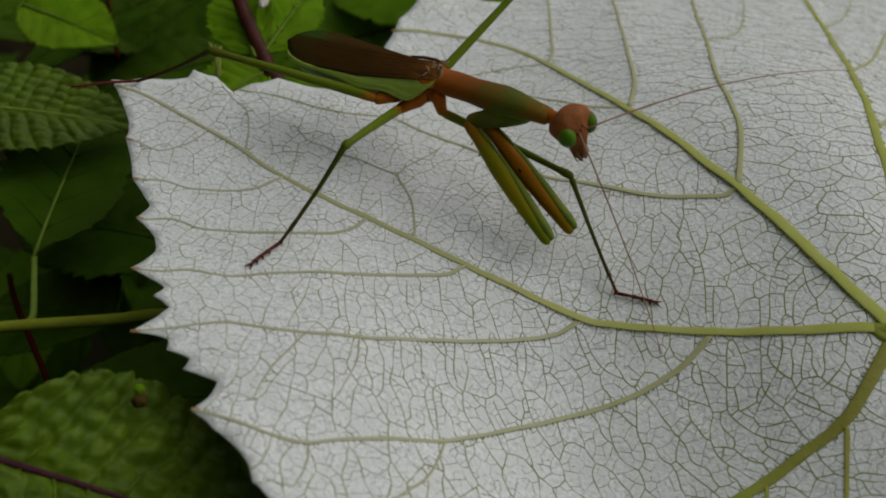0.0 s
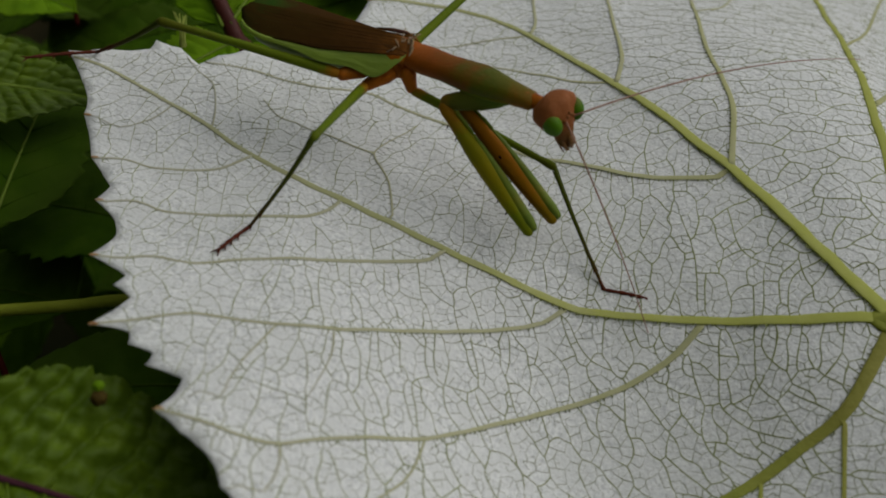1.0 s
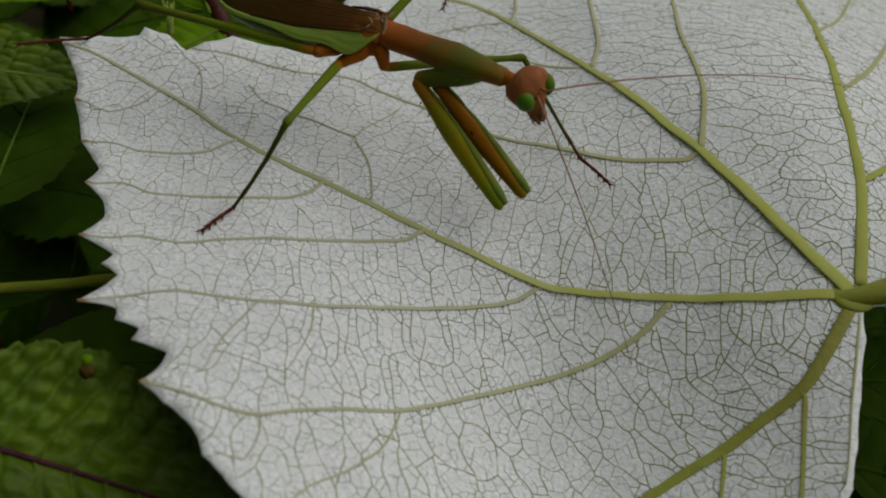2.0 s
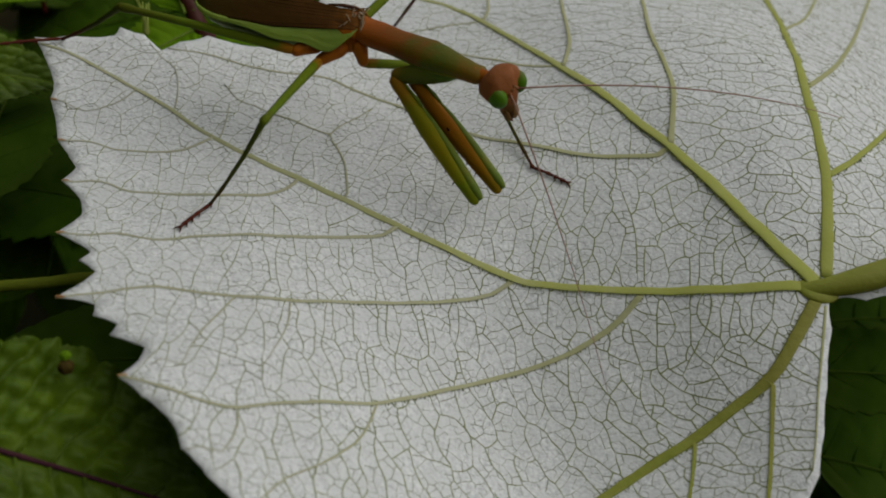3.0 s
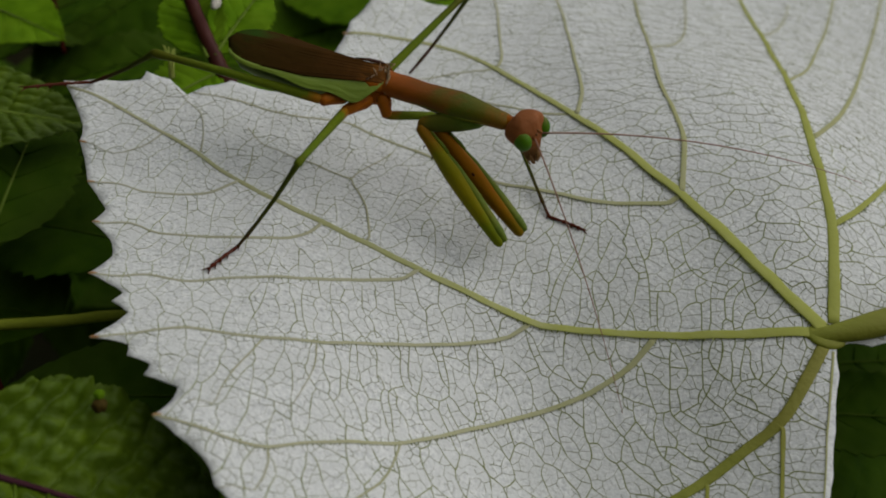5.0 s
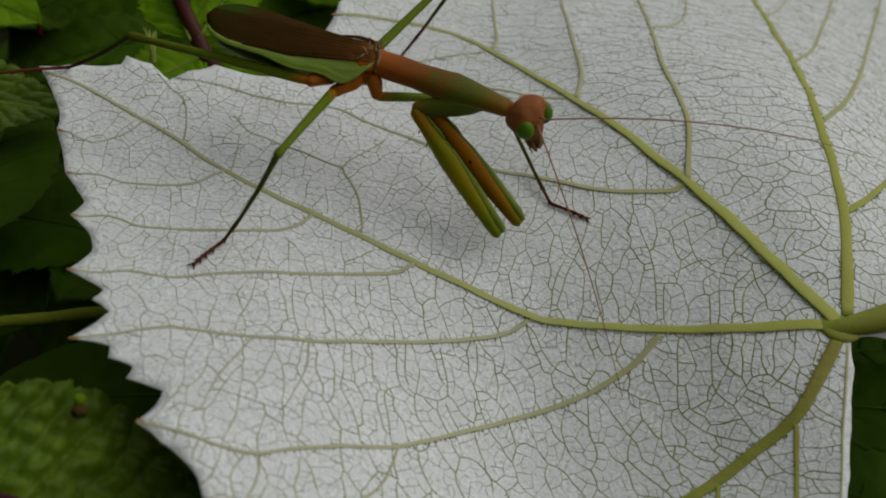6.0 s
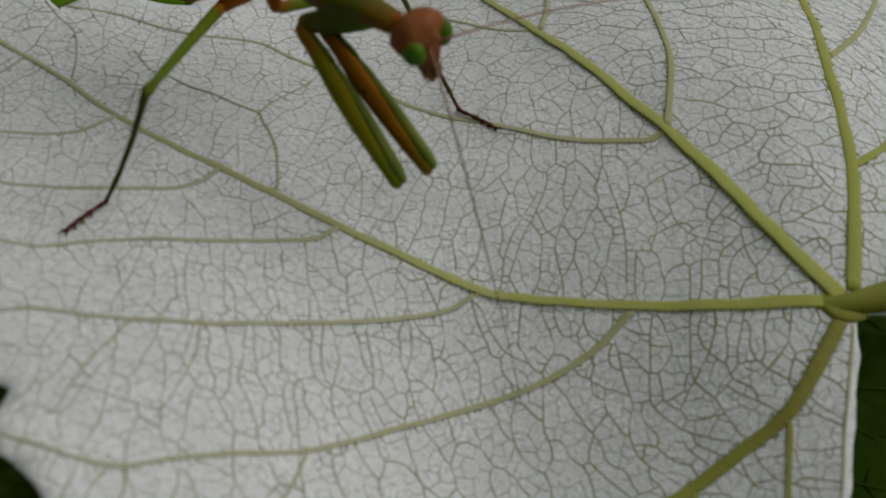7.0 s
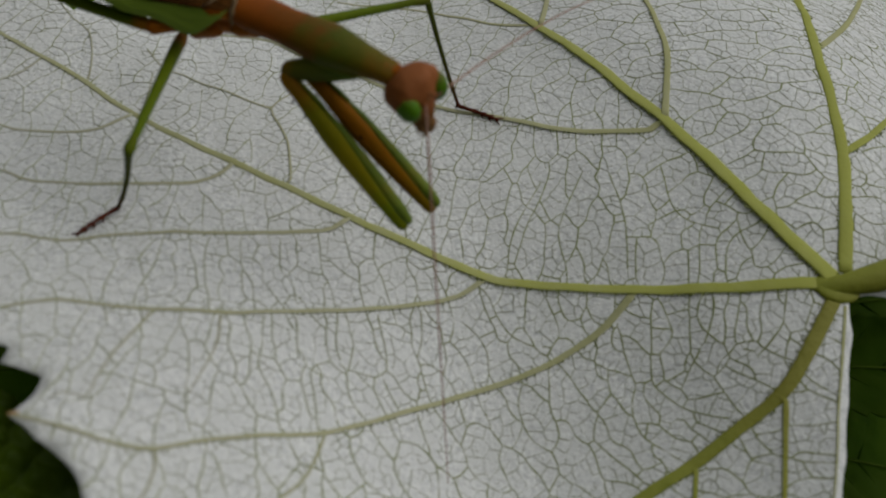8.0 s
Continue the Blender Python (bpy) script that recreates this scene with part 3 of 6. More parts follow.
def build_network(parent):
    """The net of small veins in three orders: rungs between the side veins, fields within them, and the smallest cells; each wall is a raised rib."""
    low, high = (-58, -48), (80, 100)
    rng = np.random.default_rng(9)
    ladder = [spline(v, 0.35) for v in MINOR.values()]
    steps = np.vstack(ladder)
    # long fields that cross from side vein to side vein
    cand = rng.uniform(low, high, (16000, 2))
    cand = cand[inside(cand[:, 0], cand[:, 1], EDGE)]
    course = vein_course(cand)
    rung, way = np.zeros((0, 2)), np.zeros((0, 2))
    for p, t in zip(cand, course):
        d = rung - p
        if not len(d) or (((d @ t) / 1.75) ** 2 + ((d[:, 1] * t[0] - d[:, 0] * t[1]) / 4.6) ** 2).min() > 1:
            rung, way = np.vstack([rung, p]), np.vstack([way, t])
    field = scatter(np.zeros((0, 2)), 1.2, low, high, 60000, 5)
    cells = scatter(beside([spline(v, 0.62) for v in VEINS.values()] + [spline(s[::2], 0.62) for s in ladder], 0.32), 0.64, low, high, 130000, 6)
    cells = cells + rng.normal(0, 0.03, cells.shape)
    v, corner, walls = cell_walls(cells)
    field_of = nearest(v, field)
    rung_of = nearest(v, rung, way, 1.75, 4.6)
    p, q, s, e = walls.T
    order = np.where(rung_of[p] != rung_of[q], 0, np.where(field_of[p] != field_of[q], 1, 2))
    mid = (corner[s] + corner[e]) / 2
    traced = np.sqrt(((steps[nearest(mid, steps)] - mid) ** 2).sum(1)) < 0.17
    order[traced] = 0
    # the larger orders run in smooth courses
    for rank, rounds in ((0, 5), (1, 3)):
        part_of = order <= rank
        for _ in range(rounds):
            total, count = np.zeros_like(corner), np.zeros(len(corner))
            for one, two in ((s, e), (e, s)):
                np.add.at(total, one[part_of], corner[two[part_of]])
                np.add.at(count, one[part_of], 1)
            move = count == 2
            if rank:
                done = np.zeros(len(corner), bool)
                done[s[order == 0]] = done[e[order == 0]] = True
                move &= ~done
            corner[move] = 0.5 * corner[move] + 0.25 * total[move]
    used = np.unique(np.concatenate([s, e]))
    lift = np.zeros(len(corner))
    lift[used] = blade_heights(corner[used])
    half, tall = (0.070, 0.050, 0.036), (0.045, 0.03, 0.015)
    size = rng.uniform(0.85, 1.15, len(walls))
    gone = rng.random(len(walls))
    pts, faces, slots = [], [], []

    def rib(line, z, w, hgt, slot):
        # the net is coarser towards the stalk
        w = w * (0.76 + 0.62 / (1 + math.exp(-(line[0][0] - 0.45 * line[0][1] - 2) / 8)))
        d = np.gradient(line, axis=0)
        d /= np.linalg.norm(d, axis=1)[:, None] + 1e-9
        k = len(pts)
        for n, ((x, y), (dx, dy), h) in enumerate(zip(line, d, z)):
            pts.extend([(x + dy * w, y - dx * w, h - 0.025), (x, y, h + hgt), (x - dy * w, y + dx * w, h - 0.025)])
            if n:
                o = k + 3 * n
                faces.extend([(o - 3, o - 2, o + 1, o), (o - 2, o - 1, o + 2, o + 1)])
                slots.extend([slot] * 2)

    for n in range(len(walls)):
        a, b, rank = corner[s[n]], corner[e[n]], int(order[n])
        ln = math.hypot(*(b - a))
        if ln < 0.02 or gone[n] < (0.0, 0.05, 0.28)[rank]:
            continue
        ext = (b - a) / ln * 0.02
        rib(np.array([a - ext, b + ext]), (lift[s[n]], lift[e[n]]), half[rank] * size[n], tall[rank], rank)
    # short side twigs that fringe the larger veins
    for key in ("midrib", "v2", "v3", "v4", "g", "h", "i", "d", "r2", "a", "j"):
        w0, w1 = WIDTHS[key]
        line = spline(VEINS[key], 0.45)
        z = blade_heights(line)
        d = np.gradient(line, axis=0)
        d /= np.linalg.norm(d, axis=1)[:, None] + 1e-9
        for n, ((x, y), (dx, dy)) in enumerate(zip(line, d)):
            r = (w0 + (w1 - w0) * n / len(line)) / 2
            for side in (-1, 1):
                if rng.random() < 0.4:
                    lean = rng.uniform(-0.3, 0.5)
                    out = np.array([-dy * side + dx * lean, dx * side + dy * lean])
                    at = np.array([x, y])
                    ln = rng.uniform(0.06, 0.22) + 0.15 * r
                    rib(np.array([at + out * r * 0.75, at + out * (r + ln)]), (z[n], z[n]), rng.uniform(0.04, 0.07), 0.055, 0)
    me = bpy.data.meshes.new("vein_network")
    me.from_pydata((np.array(pts) * MM).tolist(), [], faces)
    me.polygons.foreach_set("material_index", slots)
    ob = mesh_part("vein_network", me, [NET, NET_FINE, NET_FAINT], parent, "fine net of olive veins", smooth=False)
    return tagged(ob, kind="stuff")


def build_vine_leaf():
    leaf = tagged(new("vine_leaf"), "large toothed vine leaf turned over, white felted underside, olive veins", "leaf")
    build_blade(leaf)
    for k, line in LINES.items():
        w0, w1 = WIDTHS.get(k, (0.32, 0.16))
        path, rad = [], []
        for i, (x, y) in enumerate(line):
            u = i / max(1, len(line) - 1)
            r = (w0 * (1 - u) ** 1.2 + w1 * (1 - (1 - u) ** 1.2)) / 2
            path.append((x * MM, y * MM, (on_blade(x, y) + (0.03 * r if r > 0.12 else 0.02)) * MM))
            rad.append(r * MM)
        bm = tube(bmesh.new(), path, rad, 14, 0.22, wobble=0.08)
        part("midrib" if k == "midrib" else "vein", bm, VEIN_DARK if k in ("v3", "p", "q") else VEIN if k in ("midrib", "v2", "v4", "r2") else VEIN_PALE, leaf, "broad yellow-green midrib" if k == "midrib" else "")
    # the stalk leaves the blade where the main veins meet and rises over the far lobe
    z0 = on_blade(37.5, -6.0)
    stalk = spline([(33.6, -6.5, z0 - 1.3), (35.8, -6.3, z0 - 0.45), (38.2, -5.9, z0 + 0.4), (42, -4.6, z0 + 1.4), (47, -2.2, z0 + 2.6), (56, 2, z0 + 5), (72, 6, z0 + 4), (100, 4, z0 - 12), (140, -6, z0 - 70)], 1.0)
    n = len(stalk)
    part("leaf_stalk", tube(bmesh.new(), stalk * MM, [(0.5 + 1.0 * min(1, i / 8) ** 0.8) * MM for i in range(n)], 14, 0.95, wobble=0.004), STALK, leaf, "thick yellow-green leaf stalk")
    bm = bmesh.new()
    bmesh.ops.create_icosphere(bm, subdivisions=3, radius=1)
    for v in bm.verts:
        x, y, z = v.co
        v.co = Vector(((37.3 + x * 2.3) * MM, (-6.1 + y * 1.75) * MM, (z0 - 0.1 + z * 0.62) * MM))
    part("stalk_base", bm, STALK, leaf, "swollen olive joint of the veins")
    # dried tips of the larger teeth
    for x, y, dx, dy in ((-55.4, 12.9, -1, 0.3), (-50.3, 3.7, -1, 0), (-47.0, -2.6, -1, -0.1), (-44.1, -8.8, -1, -0.1), (-41.2, -17.2, -1, -0.2), (-37.5, -26.3, -1, -0.2), (-28.9, -33.8, -0.9, -0.3), (-25.8, 39.6, -1, 0), (-21.4, 54.1, -0.3, 1)):
        bm = bmesh.new()
        bmesh.ops.create_icosphere(bm, subdivisions=2, radius=1)
        z = on_blade(x, y)
        for v in bm.verts:
            a, b, c = v.co
            v.co = Vector((x + a * dx * 0.5 - b * dy * 0.2, y + a * dy * 0.5 + b * dx * 0.2, z + c * 0.1)) * MM
        part("tooth_tip", bm, TIP, leaf, "dry tan tip of a tooth")
    build_network(leaf)
    return leaf


vine_leaf = build_vine_leaf()


# ---- the mantis: parts in its own space, origin at the root of the wings, head towards +x; millimetres ----
PRONOTUM = graded("pronotum", [(0.0, (0.265, 0.070, 0.005)), (0.3, (0.200, 0.054, 0.004)), (0.5, (0.135, 0.052, 0.004)), (0.68, (0.066, 0.080, 0.004)), (0.85, (0.095, 0.085, 0.004)), (1.0, (0.170, 0.080, 0.005))], "X", (0, 0.0155), 0.5, spec=0.12)
KEEL = graded("pronotum_edge", [(0.0, (0.187, 0.072, 0.006)), (0.35, (0.115, 0.086, 0.006)), (0.6, (0.079, 0.122, 0.010)), (1.0, (0.144, 0.115, 0.010))], "X", (0, 0.0155), 0.5, spec=0.05)
HEAD = graded("head_shell", [(0.0, (0.123, 0.055, 0.010)), (0.3, (0.156, 0.063, 0.013)), (0.55, (0.205, 0.063, 0.015)), (1.0, (0.221, 0.074, 0.019))], "Z", (-0.0041, 0.0017), 0.6, 1800, 0.15)
MOUTH = material("mouth_brown", [(0.14, 0.065, 0.018), (0.22, 0.11, 0.035)], 900, 0.55, 0.3, 2500, spec=0.2)
EYE = graded("green_eye", [(0.0, (0.0446, 0.1237, 0.0025)), (0.6, (0.0606, 0.1498, 0.0032)), (0.85, (0.0956, 0.1040, 0.0128)), (1.0, (0.1275, 0.0714, 0.0191))], "Z", (-0.0016, 0.0014), 0.45, 3000, 0.12, bump=0.05)
TEGMEN = graded("tegmen", [(0.0, (0.0202, 0.0199, 0.0040)), (0.12, (0.0276, 0.0171, 0.0040)), (0.5, (0.0313, 0.0162, 0.0040)), (0.78, (0.0480, 0.0215, 0.0056)), (0.9, (0.0950, 0.0380, 0.0090)), (1.0, (0.1450, 0.0600, 0.0150))], "X", (-0.0178, 0.0006), 0.7, 900, 0.0, 0.4)
TEGMEN_FAR = graded("tegmen_far", [(0.0, (0.021, 0.052, 0.008)), (0.14, (0.030, 0.044, 0.008)), (0.3, (0.039, 0.021, 0.007)), (0.75, (0.044, 0.022, 0.007)), (1.0, (0.098, 0.047, 0.014))], "X", (-0.0178, 0.0006), 0.7, 900, 0.0)
COSTA = material("costal_green", [(0.1469, 0.2346, 0.0198), (0.2020, 0.2948, 0.0298), (0.2484, 0.3386, 0.0446)], 300, 0.5, 0.4, 1500, spec=0.35, stretch=(0.4, 1.6, 1), second=(0.1566, 0.2254, 0.0248))
BELLY = material("abdomen", [(0.10, 0.15, 0.03), (0.15, 0.19, 0.05)], 600, 0.5, 0.3, 2000)
COXA = material("coxa_rust", [(0.2009, 0.0494, 0.0025), (0.3014, 0.0861, 0.0037), (0.2440, 0.0798, 0.0031)], 600, 0.5, 0.3, 2500, spec=0.1)
FEMUR = graded("leg_femur", [(0.0, (0.2486, 0.1069, 0.0064)), (0.14, (0.0986, 0.1339, 0.0056)), (0.8, (0.0829, 0.1253, 0.0056)), (1.0, (0.0706, 0.0799, 0.0056))], "X", (0, 0.016), 0.5, spec=0.05)
TIBIA = graded("leg_tibia", [(0.0, (0.060, 0.078, 0.008)), (0.6, (0.048, 0.054, 0.007)), (0.9, (0.060, 0.036, 0.010)), (1.0, (0.075, 0.022, 0.010))], "X", (0, 0.0135), 0.6, spec=0.04)
TARSUS = material("tarsus_brown", [(0.060, 0.013, 0.008), (0.095, 0.025, 0.013)], 900, 0.6, 0.3, 2500, spec=0.05)
RAPTOR = graded("raptor_femur", [(0.0, (0.1833, 0.0887, 0.0046)), (0.12, (0.2009, 0.1109, 0.0046)), (0.3, (0.1557, 0.1523, 0.0037)), (0.6, (0.2009, 0.1700, 0.0037)), (0.85, (0.1368, 0.1759, 0.0046)), (1.0, (0.1281, 0.1404, 0.0055))], "X", (0, 0.0155), 0.5, spec=0.05)
RAPTOR_IN = graded("raptor_inner", [(0.0, (0.2458, 0.0980, 0.0025)), (0.5, (0.2600, 0.0980, 0.0031)), (1.0, (0.1586, 0.1124, 0.0031))], "X", (0, 0.0155), 0.5, spec=0.05)
RTIBIA = material("raptor_tibia", [(0.0791, 0.1222, 0.0083), (0.1079, 0.1581, 0.0103), (0.1437, 0.1581, 0.0103)], 500, 0.5, 0.3, 2200, spec=0.2)
FCOXA = graded("fore_coxa", [(0.0, (0.0900, 0.1632, 0.0151)), (0.35, (0.0675, 0.0960, 0.0108)), (0.75, (0.0825, 0.0864, 0.0097)), (0.95, (0.1950, 0.1056, 0.0108)), (1.0, (0.3000, 0.1344, 0.0108))], "X", (0, 0.0083), 0.5, spec=0.05)
SPINE = material("spine_dark", [(0.02, 0.008, 0.006), (0.05, 0.02, 0.012)], 900, 0.6, spec=0.05)
HINGE = material("wing_hinge", [(0.1280, 0.0680, 0.0240), (0.2400, 0.1680, 0.0800)], 1500, 0.7, 0.5, 3000)
FEELER = material("antenna", [(0.240, 0.132, 0.096), (0.336, 0.204, 0.144)], 700, 0.6, spec=0.1)


def aim(a, b, up=(0, 0, 1)):
    """The pose at a whose x axis points to b (metres)."""
    x = (Vector(b) - Vector(a)).normalized()
    y = Vector(up).cross(x).normalized()
    z = x.cross(y)
    m = Matrix((x, y, z)).transposed().to_4x4()
    m.translation = Vector(a)
    return m


def limb(profile, length, sides=12, bend=0.0):
    """A limb segment along +x: (0 to 1, half width, half height) rows in mm, bowed upward by bend."""
    return loft([(u * length, 0, bend * math.sin(math.pi * u), w, h) for u, w, h in profile], sides)


def spines(bm, rows):
    """Thin cones: (x, y, z, dx, dy, dz) in mm."""
    for x, y, z, dx, dy, dz in rows:
        p, q = Vector((x, y, z)) * MM, Vector((x + dx, y + dy, z + dz)) * MM
        tube(bm, [p, p.lerp(q, 0.5), q], [0.11 * MM, 0.07 * MM, 0.015 * MM], 5, caps=False)
    return bm


def build_wing(mantis, name, inner, outer, drop, colour):
    """A tegmen from its root back to a rounded tip: inner and outer edges as functions of u, thickness 0.16 mm."""
    bm = bmesh.new()
    nu, nv = 40, 14
    grid = []
    for i in range(nu + 1):
        u = i / nu
        a, b = Vector(inner(u)), Vector(outer(u))
        row = []
        for j in range(nv + 1):
            v = j / nv
            p = a.lerp(b, v)
            ridge = 0.02 * math.sin(v * 26 + u * 3) + 0.10 * noise.noise(Vector((u * 7, v * 5, 2.0)))
            row.append(bm.verts.new((p + Vector((0, 0, drop * math.sin(math.pi * v) * (0.6 + 0.4 * u) + ridge * 0.6))) * MM))
        grid.append(row)
    for i in range(nu):
        for j in range(nv):
            bm.faces.new((grid[i][j], grid[i + 1][j], grid[i + 1][j + 1], grid[i][j + 1]))
    ob = part(name, bm, colour, mantis)
    mod = ob.modifiers.new("thickness", "SOLIDIFY")
    mod.thickness, mod.offset = 0.16 * MM, 0
    return ob


def build_head(mantis):
    """The triangular head: broad between the eyes, narrowing to the blunt mouth; x from eye to eye, face towards -y."""
    rows = np.array([(1.95, 0.5, 0.35, 0.6), (1.8, 1.2, 0.7, 1.3), (1.25, 2.0, 1.0, 1.8), (0.4, 2.45, 1.15, 2.5), (-0.5, 2.5, 1.2, 2.4), (-1.2, 2.05, 1.2, 1.8), (-1.8, 1.3, 1.15, 1.15),
                     (-2.6, 0.92, 1.1, 0.85), (-3.2, 0.78, 1.0, 0.7), (-3.7, 0.62, 0.9, 0.5), (-4.0, 0.4, 0.7, 0.25), (-4.1, 0.15, 0.45, 0.0)])
    fine = spline(rows, 0.22)
    bm = bmesh.new()
    rings = []
    for z, w, front, back in fine:
        ring = []
        for k in range(28):
            a = 2 * math.pi * k / 28
            c, s = math.cos(a), math.sin(a)
            y = s * (back if s > 0 else front)
            c = math.copysign(abs(c) ** 0.7, c) if s > 0 else c
            # the face is flat with a raised shield between the eyes and a groove on each side
            if s < 0:
                y += -0.14 * math.exp(-((c * w / 0.55) ** 2)) * (1 if -2.4 < z < 0.2 else 0.4) + 0.12 * math.exp(-(((abs(c) * w - 0.95) / 0.25) ** 2))
            n = 0.05 * noise.noise(Vector((c * w, y, z)) * 1.6)
            ring.append(bm.verts.new(Vector((c * w * (1 + n), y * (1 + n), z)) * MM))
        rings.append(ring)
    for p, q in zip(rings, rings[1:]):
        for k in range(28):
            bm.faces.new((p[k], p[(k + 1) % 28], q[(k + 1) % 28], q[k]))
    bm.faces.new(rings[0])
    bm.faces.new(rings[-1])
    head = part("head", bm, HEAD, mantis, "rust-brown triangular head")
    for sx in (-1, 1):
        bm = bmesh.new()
        bmesh.ops.create_icosphere(bm, subdivisions=4, radius=1)
        for v in bm.verts:
            x, y, z = v.co
            v.co = Vector((sx * 1.68 + x * 0.92, y * 1.1 - 0.35, -0.45 + z * 1.25 + 0.16 * sx * x)) * MM
        part("eye", bm, EYE, head, "bulging grass-green compound eye")
    # the cheek blades and feelers of the mouth, short and pressed together
    for sx in (-1, 1):
        bm = tube(bmesh.new(), [Vector((sx * 0.62, -0.35, -2.5)) * MM, Vector((sx * 0.66, -0.6, -3.3)) * MM, Vector((sx * 0.42, -0.75, -3.95)) * MM, Vector((sx * 0.2, -0.8, -4.2)) * MM],
                  [0.2 * MM, 0.26 * MM, 0.2 * MM, 0.08 * MM], 8)
        part("mouthpart", bm, MOUTH, head)
        bm = tube(bmesh.new(), [Vector((sx * 0.75, -0.1, -2.9)) * MM, Vector((sx * 0.9, -0.35, -3.6)) * MM, Vector((sx * 0.7, -0.6, -4.15)) * MM], [0.09 * MM, 0.1 * MM, 0.06 * MM], 6)
        part("palp", bm, MOUTH, head)
    part("lip", tube(bmesh.new(), [Vector((0, -1.15, -2.2)) * MM, Vector((0, -1.2, -3.0)) * MM, Vector((0, -1.0, -3.7)) * MM], [0.3 * MM, 0.5 * MM, 0.34 * MM], 12, 0.5, up=(0, 1, 0)), MOUTH, head)
    for x, z in ((0, 0.35), (-0.3, 0.0), (0.3, 0.0)):
        bm = bmesh.new()
        bmesh.ops.create_icosphere(bm, subdivisions=2, radius=0.14 * MM)
        bmesh.ops.translate(bm, verts=bm.verts[:], vec=Vector((x, -1.3, z)) * MM)
        part("ocellus", bm, MOUTH, head)
    for sx in (-1, 1):
        bm = bmesh.new()
        bmesh.ops.create_icosphere(bm, subdivisions=2, radius=0.26 * MM)
        bmesh.ops.translate(bm, verts=bm.verts[:], vec=Vector((sx * 0.62, -1.12, -0.35)) * MM)
        part("antenna_socket", bm, HEAD, head)
    return head


def build_antenna(mantis, length, sag):
    pts = [(u * length * MM, 0, -sag * MM * (2 * u - 1) ** 2 + sag * MM) for u in (i / 22 for i in range(23))]
    bm = tube(bmesh.new(), pts, [(0.105 - 0.07 * i / 22) * MM for i in range(23)], 6)
    return part("antenna", bm, FEELER, mantis, "hair-thin brown antenna")


def build_raptor(mantis, hip, knee, tip, inner):
    """A folded raptorial foreleg: coxa under the prothorax, femur with spines, tibia closed along it."""
    hip, knee, tip = (Vector(p) for p in (hip, knee, tip))
    femur_root, knee = knee, knee + Vector((0.1, 0.75, 0.35))
    ln = (knee - hip).length
    c = part("fore_coxa", limb([(-0.04, 0.2, 0.25), (0.06, 0.6, 0.75), (0.2, 0.9, 1.1), (0.45, 1.0, 1.28), (0.75, 0.95, 1.15), (0.92, 0.88, 0.95), (1.0, 0.82, 0.88), (1.06, 0.68, 0.72), (1.1, 0.42, 0.45), (1.115, 0.2, 0.2)], ln, 18), FCOXA, mantis, "dark green coxa of the foreleg, brown at the joint")
    c.matrix_basis = aim(hip * MM, knee * MM)
    ridge = [Vector((u * ln, -0.72, 0.75 - 0.25 * u)) * MM for u in (0.1, 0.3, 0.5, 0.7, 0.88)]
    part("coxa_ridge", tube(bmesh.new(), ridge, [0.05 * MM, 0.13 * MM, 0.14 * MM, 0.12 * MM, 0.04 * MM], 6), RTIBIA, c)
    knee = femur_root
    ln = (tip - knee).length
    side = (tip - knee).cross(Vector((0, 0, 1))).normalized()
    fm = aim(knee * MM, tip * MM)
    f = part("fore_femur", limb([(-0.05, 0.25, 0.25), (-0.03, 0.55, 0.58), (0.02, 0.66, 0.7), (0.09, 0.62, 0.7), (0.2, 0.72, 0.92), (0.38, 0.92, 1.12), (0.55, 0.9, 1.06), (0.75, 0.78, 0.9), (0.92, 0.62, 0.74), (0.985, 0.56, 0.64), (1.01, 0.38, 0.42), (1.02, 0.15, 0.15)], ln, 18), RAPTOR_IN if inner else RAPTOR, mantis, "thick ochre and green femur folded down")
    f.matrix_basis = fm
    for y, n, x0, step in ((-0.62, 8, 0.1, 0.1), (0.3, 5, 0.2, 0.13)):
        for k in range(n):
            x = ln * (x0 + step * k)
            part("spine", spines(bmesh.new(), [(x, y, -0.35 if y < 0 else -0.95, 0.22, -0.32 if y < 0 else 0.1, -0.2 - 0.08 * (k % 2))]), SPINE, f)
    tl = ln * 0.74
    t = part("fore_tibia", limb([(-0.03, 0.25, 0.3), (0, 0.42, 0.5), (0.08, 0.58, 0.64), (0.5, 0.54, 0.58), (0.85, 0.38, 0.44), (1.0, 0.16, 0.2), (1.08, 0.04, 0.05)], tl, 14, 0.12), RTIBIA, mantis, "green tibia closed against its femur")
    a = tip + side * -0.52 + Vector((0, 0, 0.45))
    b = knee.lerp(tip, 0.26) + side * -0.74 + Vector((0, 0, 0.55))
    t.matrix_basis = aim(a * MM, b * MM)
    s = part("fore_tarsus", limb([(0, 0.22, 0.22), (0.3, 0.26, 0.26), (0.5, 0.18, 0.18), (0.8, 0.2, 0.2), (1.0, 0.06, 0.06)], 3.6, 8, 0.15), RTIBIA, mantis)
    s.matrix_basis = aim((b + Vector((0, 0, 0.05))) * MM, (knee.lerp(tip, 0.02) + side * -0.5 + Vector((0, 0, 0.4))) * MM)
    if inner:
        bm = bmesh.new()
        bmesh.ops.create_icosphere(bm, subdivisions=3, radius=1)
        for v in bm.verts:
            x, y, z = v.co
            v.co = Vector((x * 0.5 + ln * 0.43, y * 0.22 - 0.52, z * 0.26 + 0.6)) * MM
        part("eyespot", bm, SPINE, f, "dark spot on the inner femur")


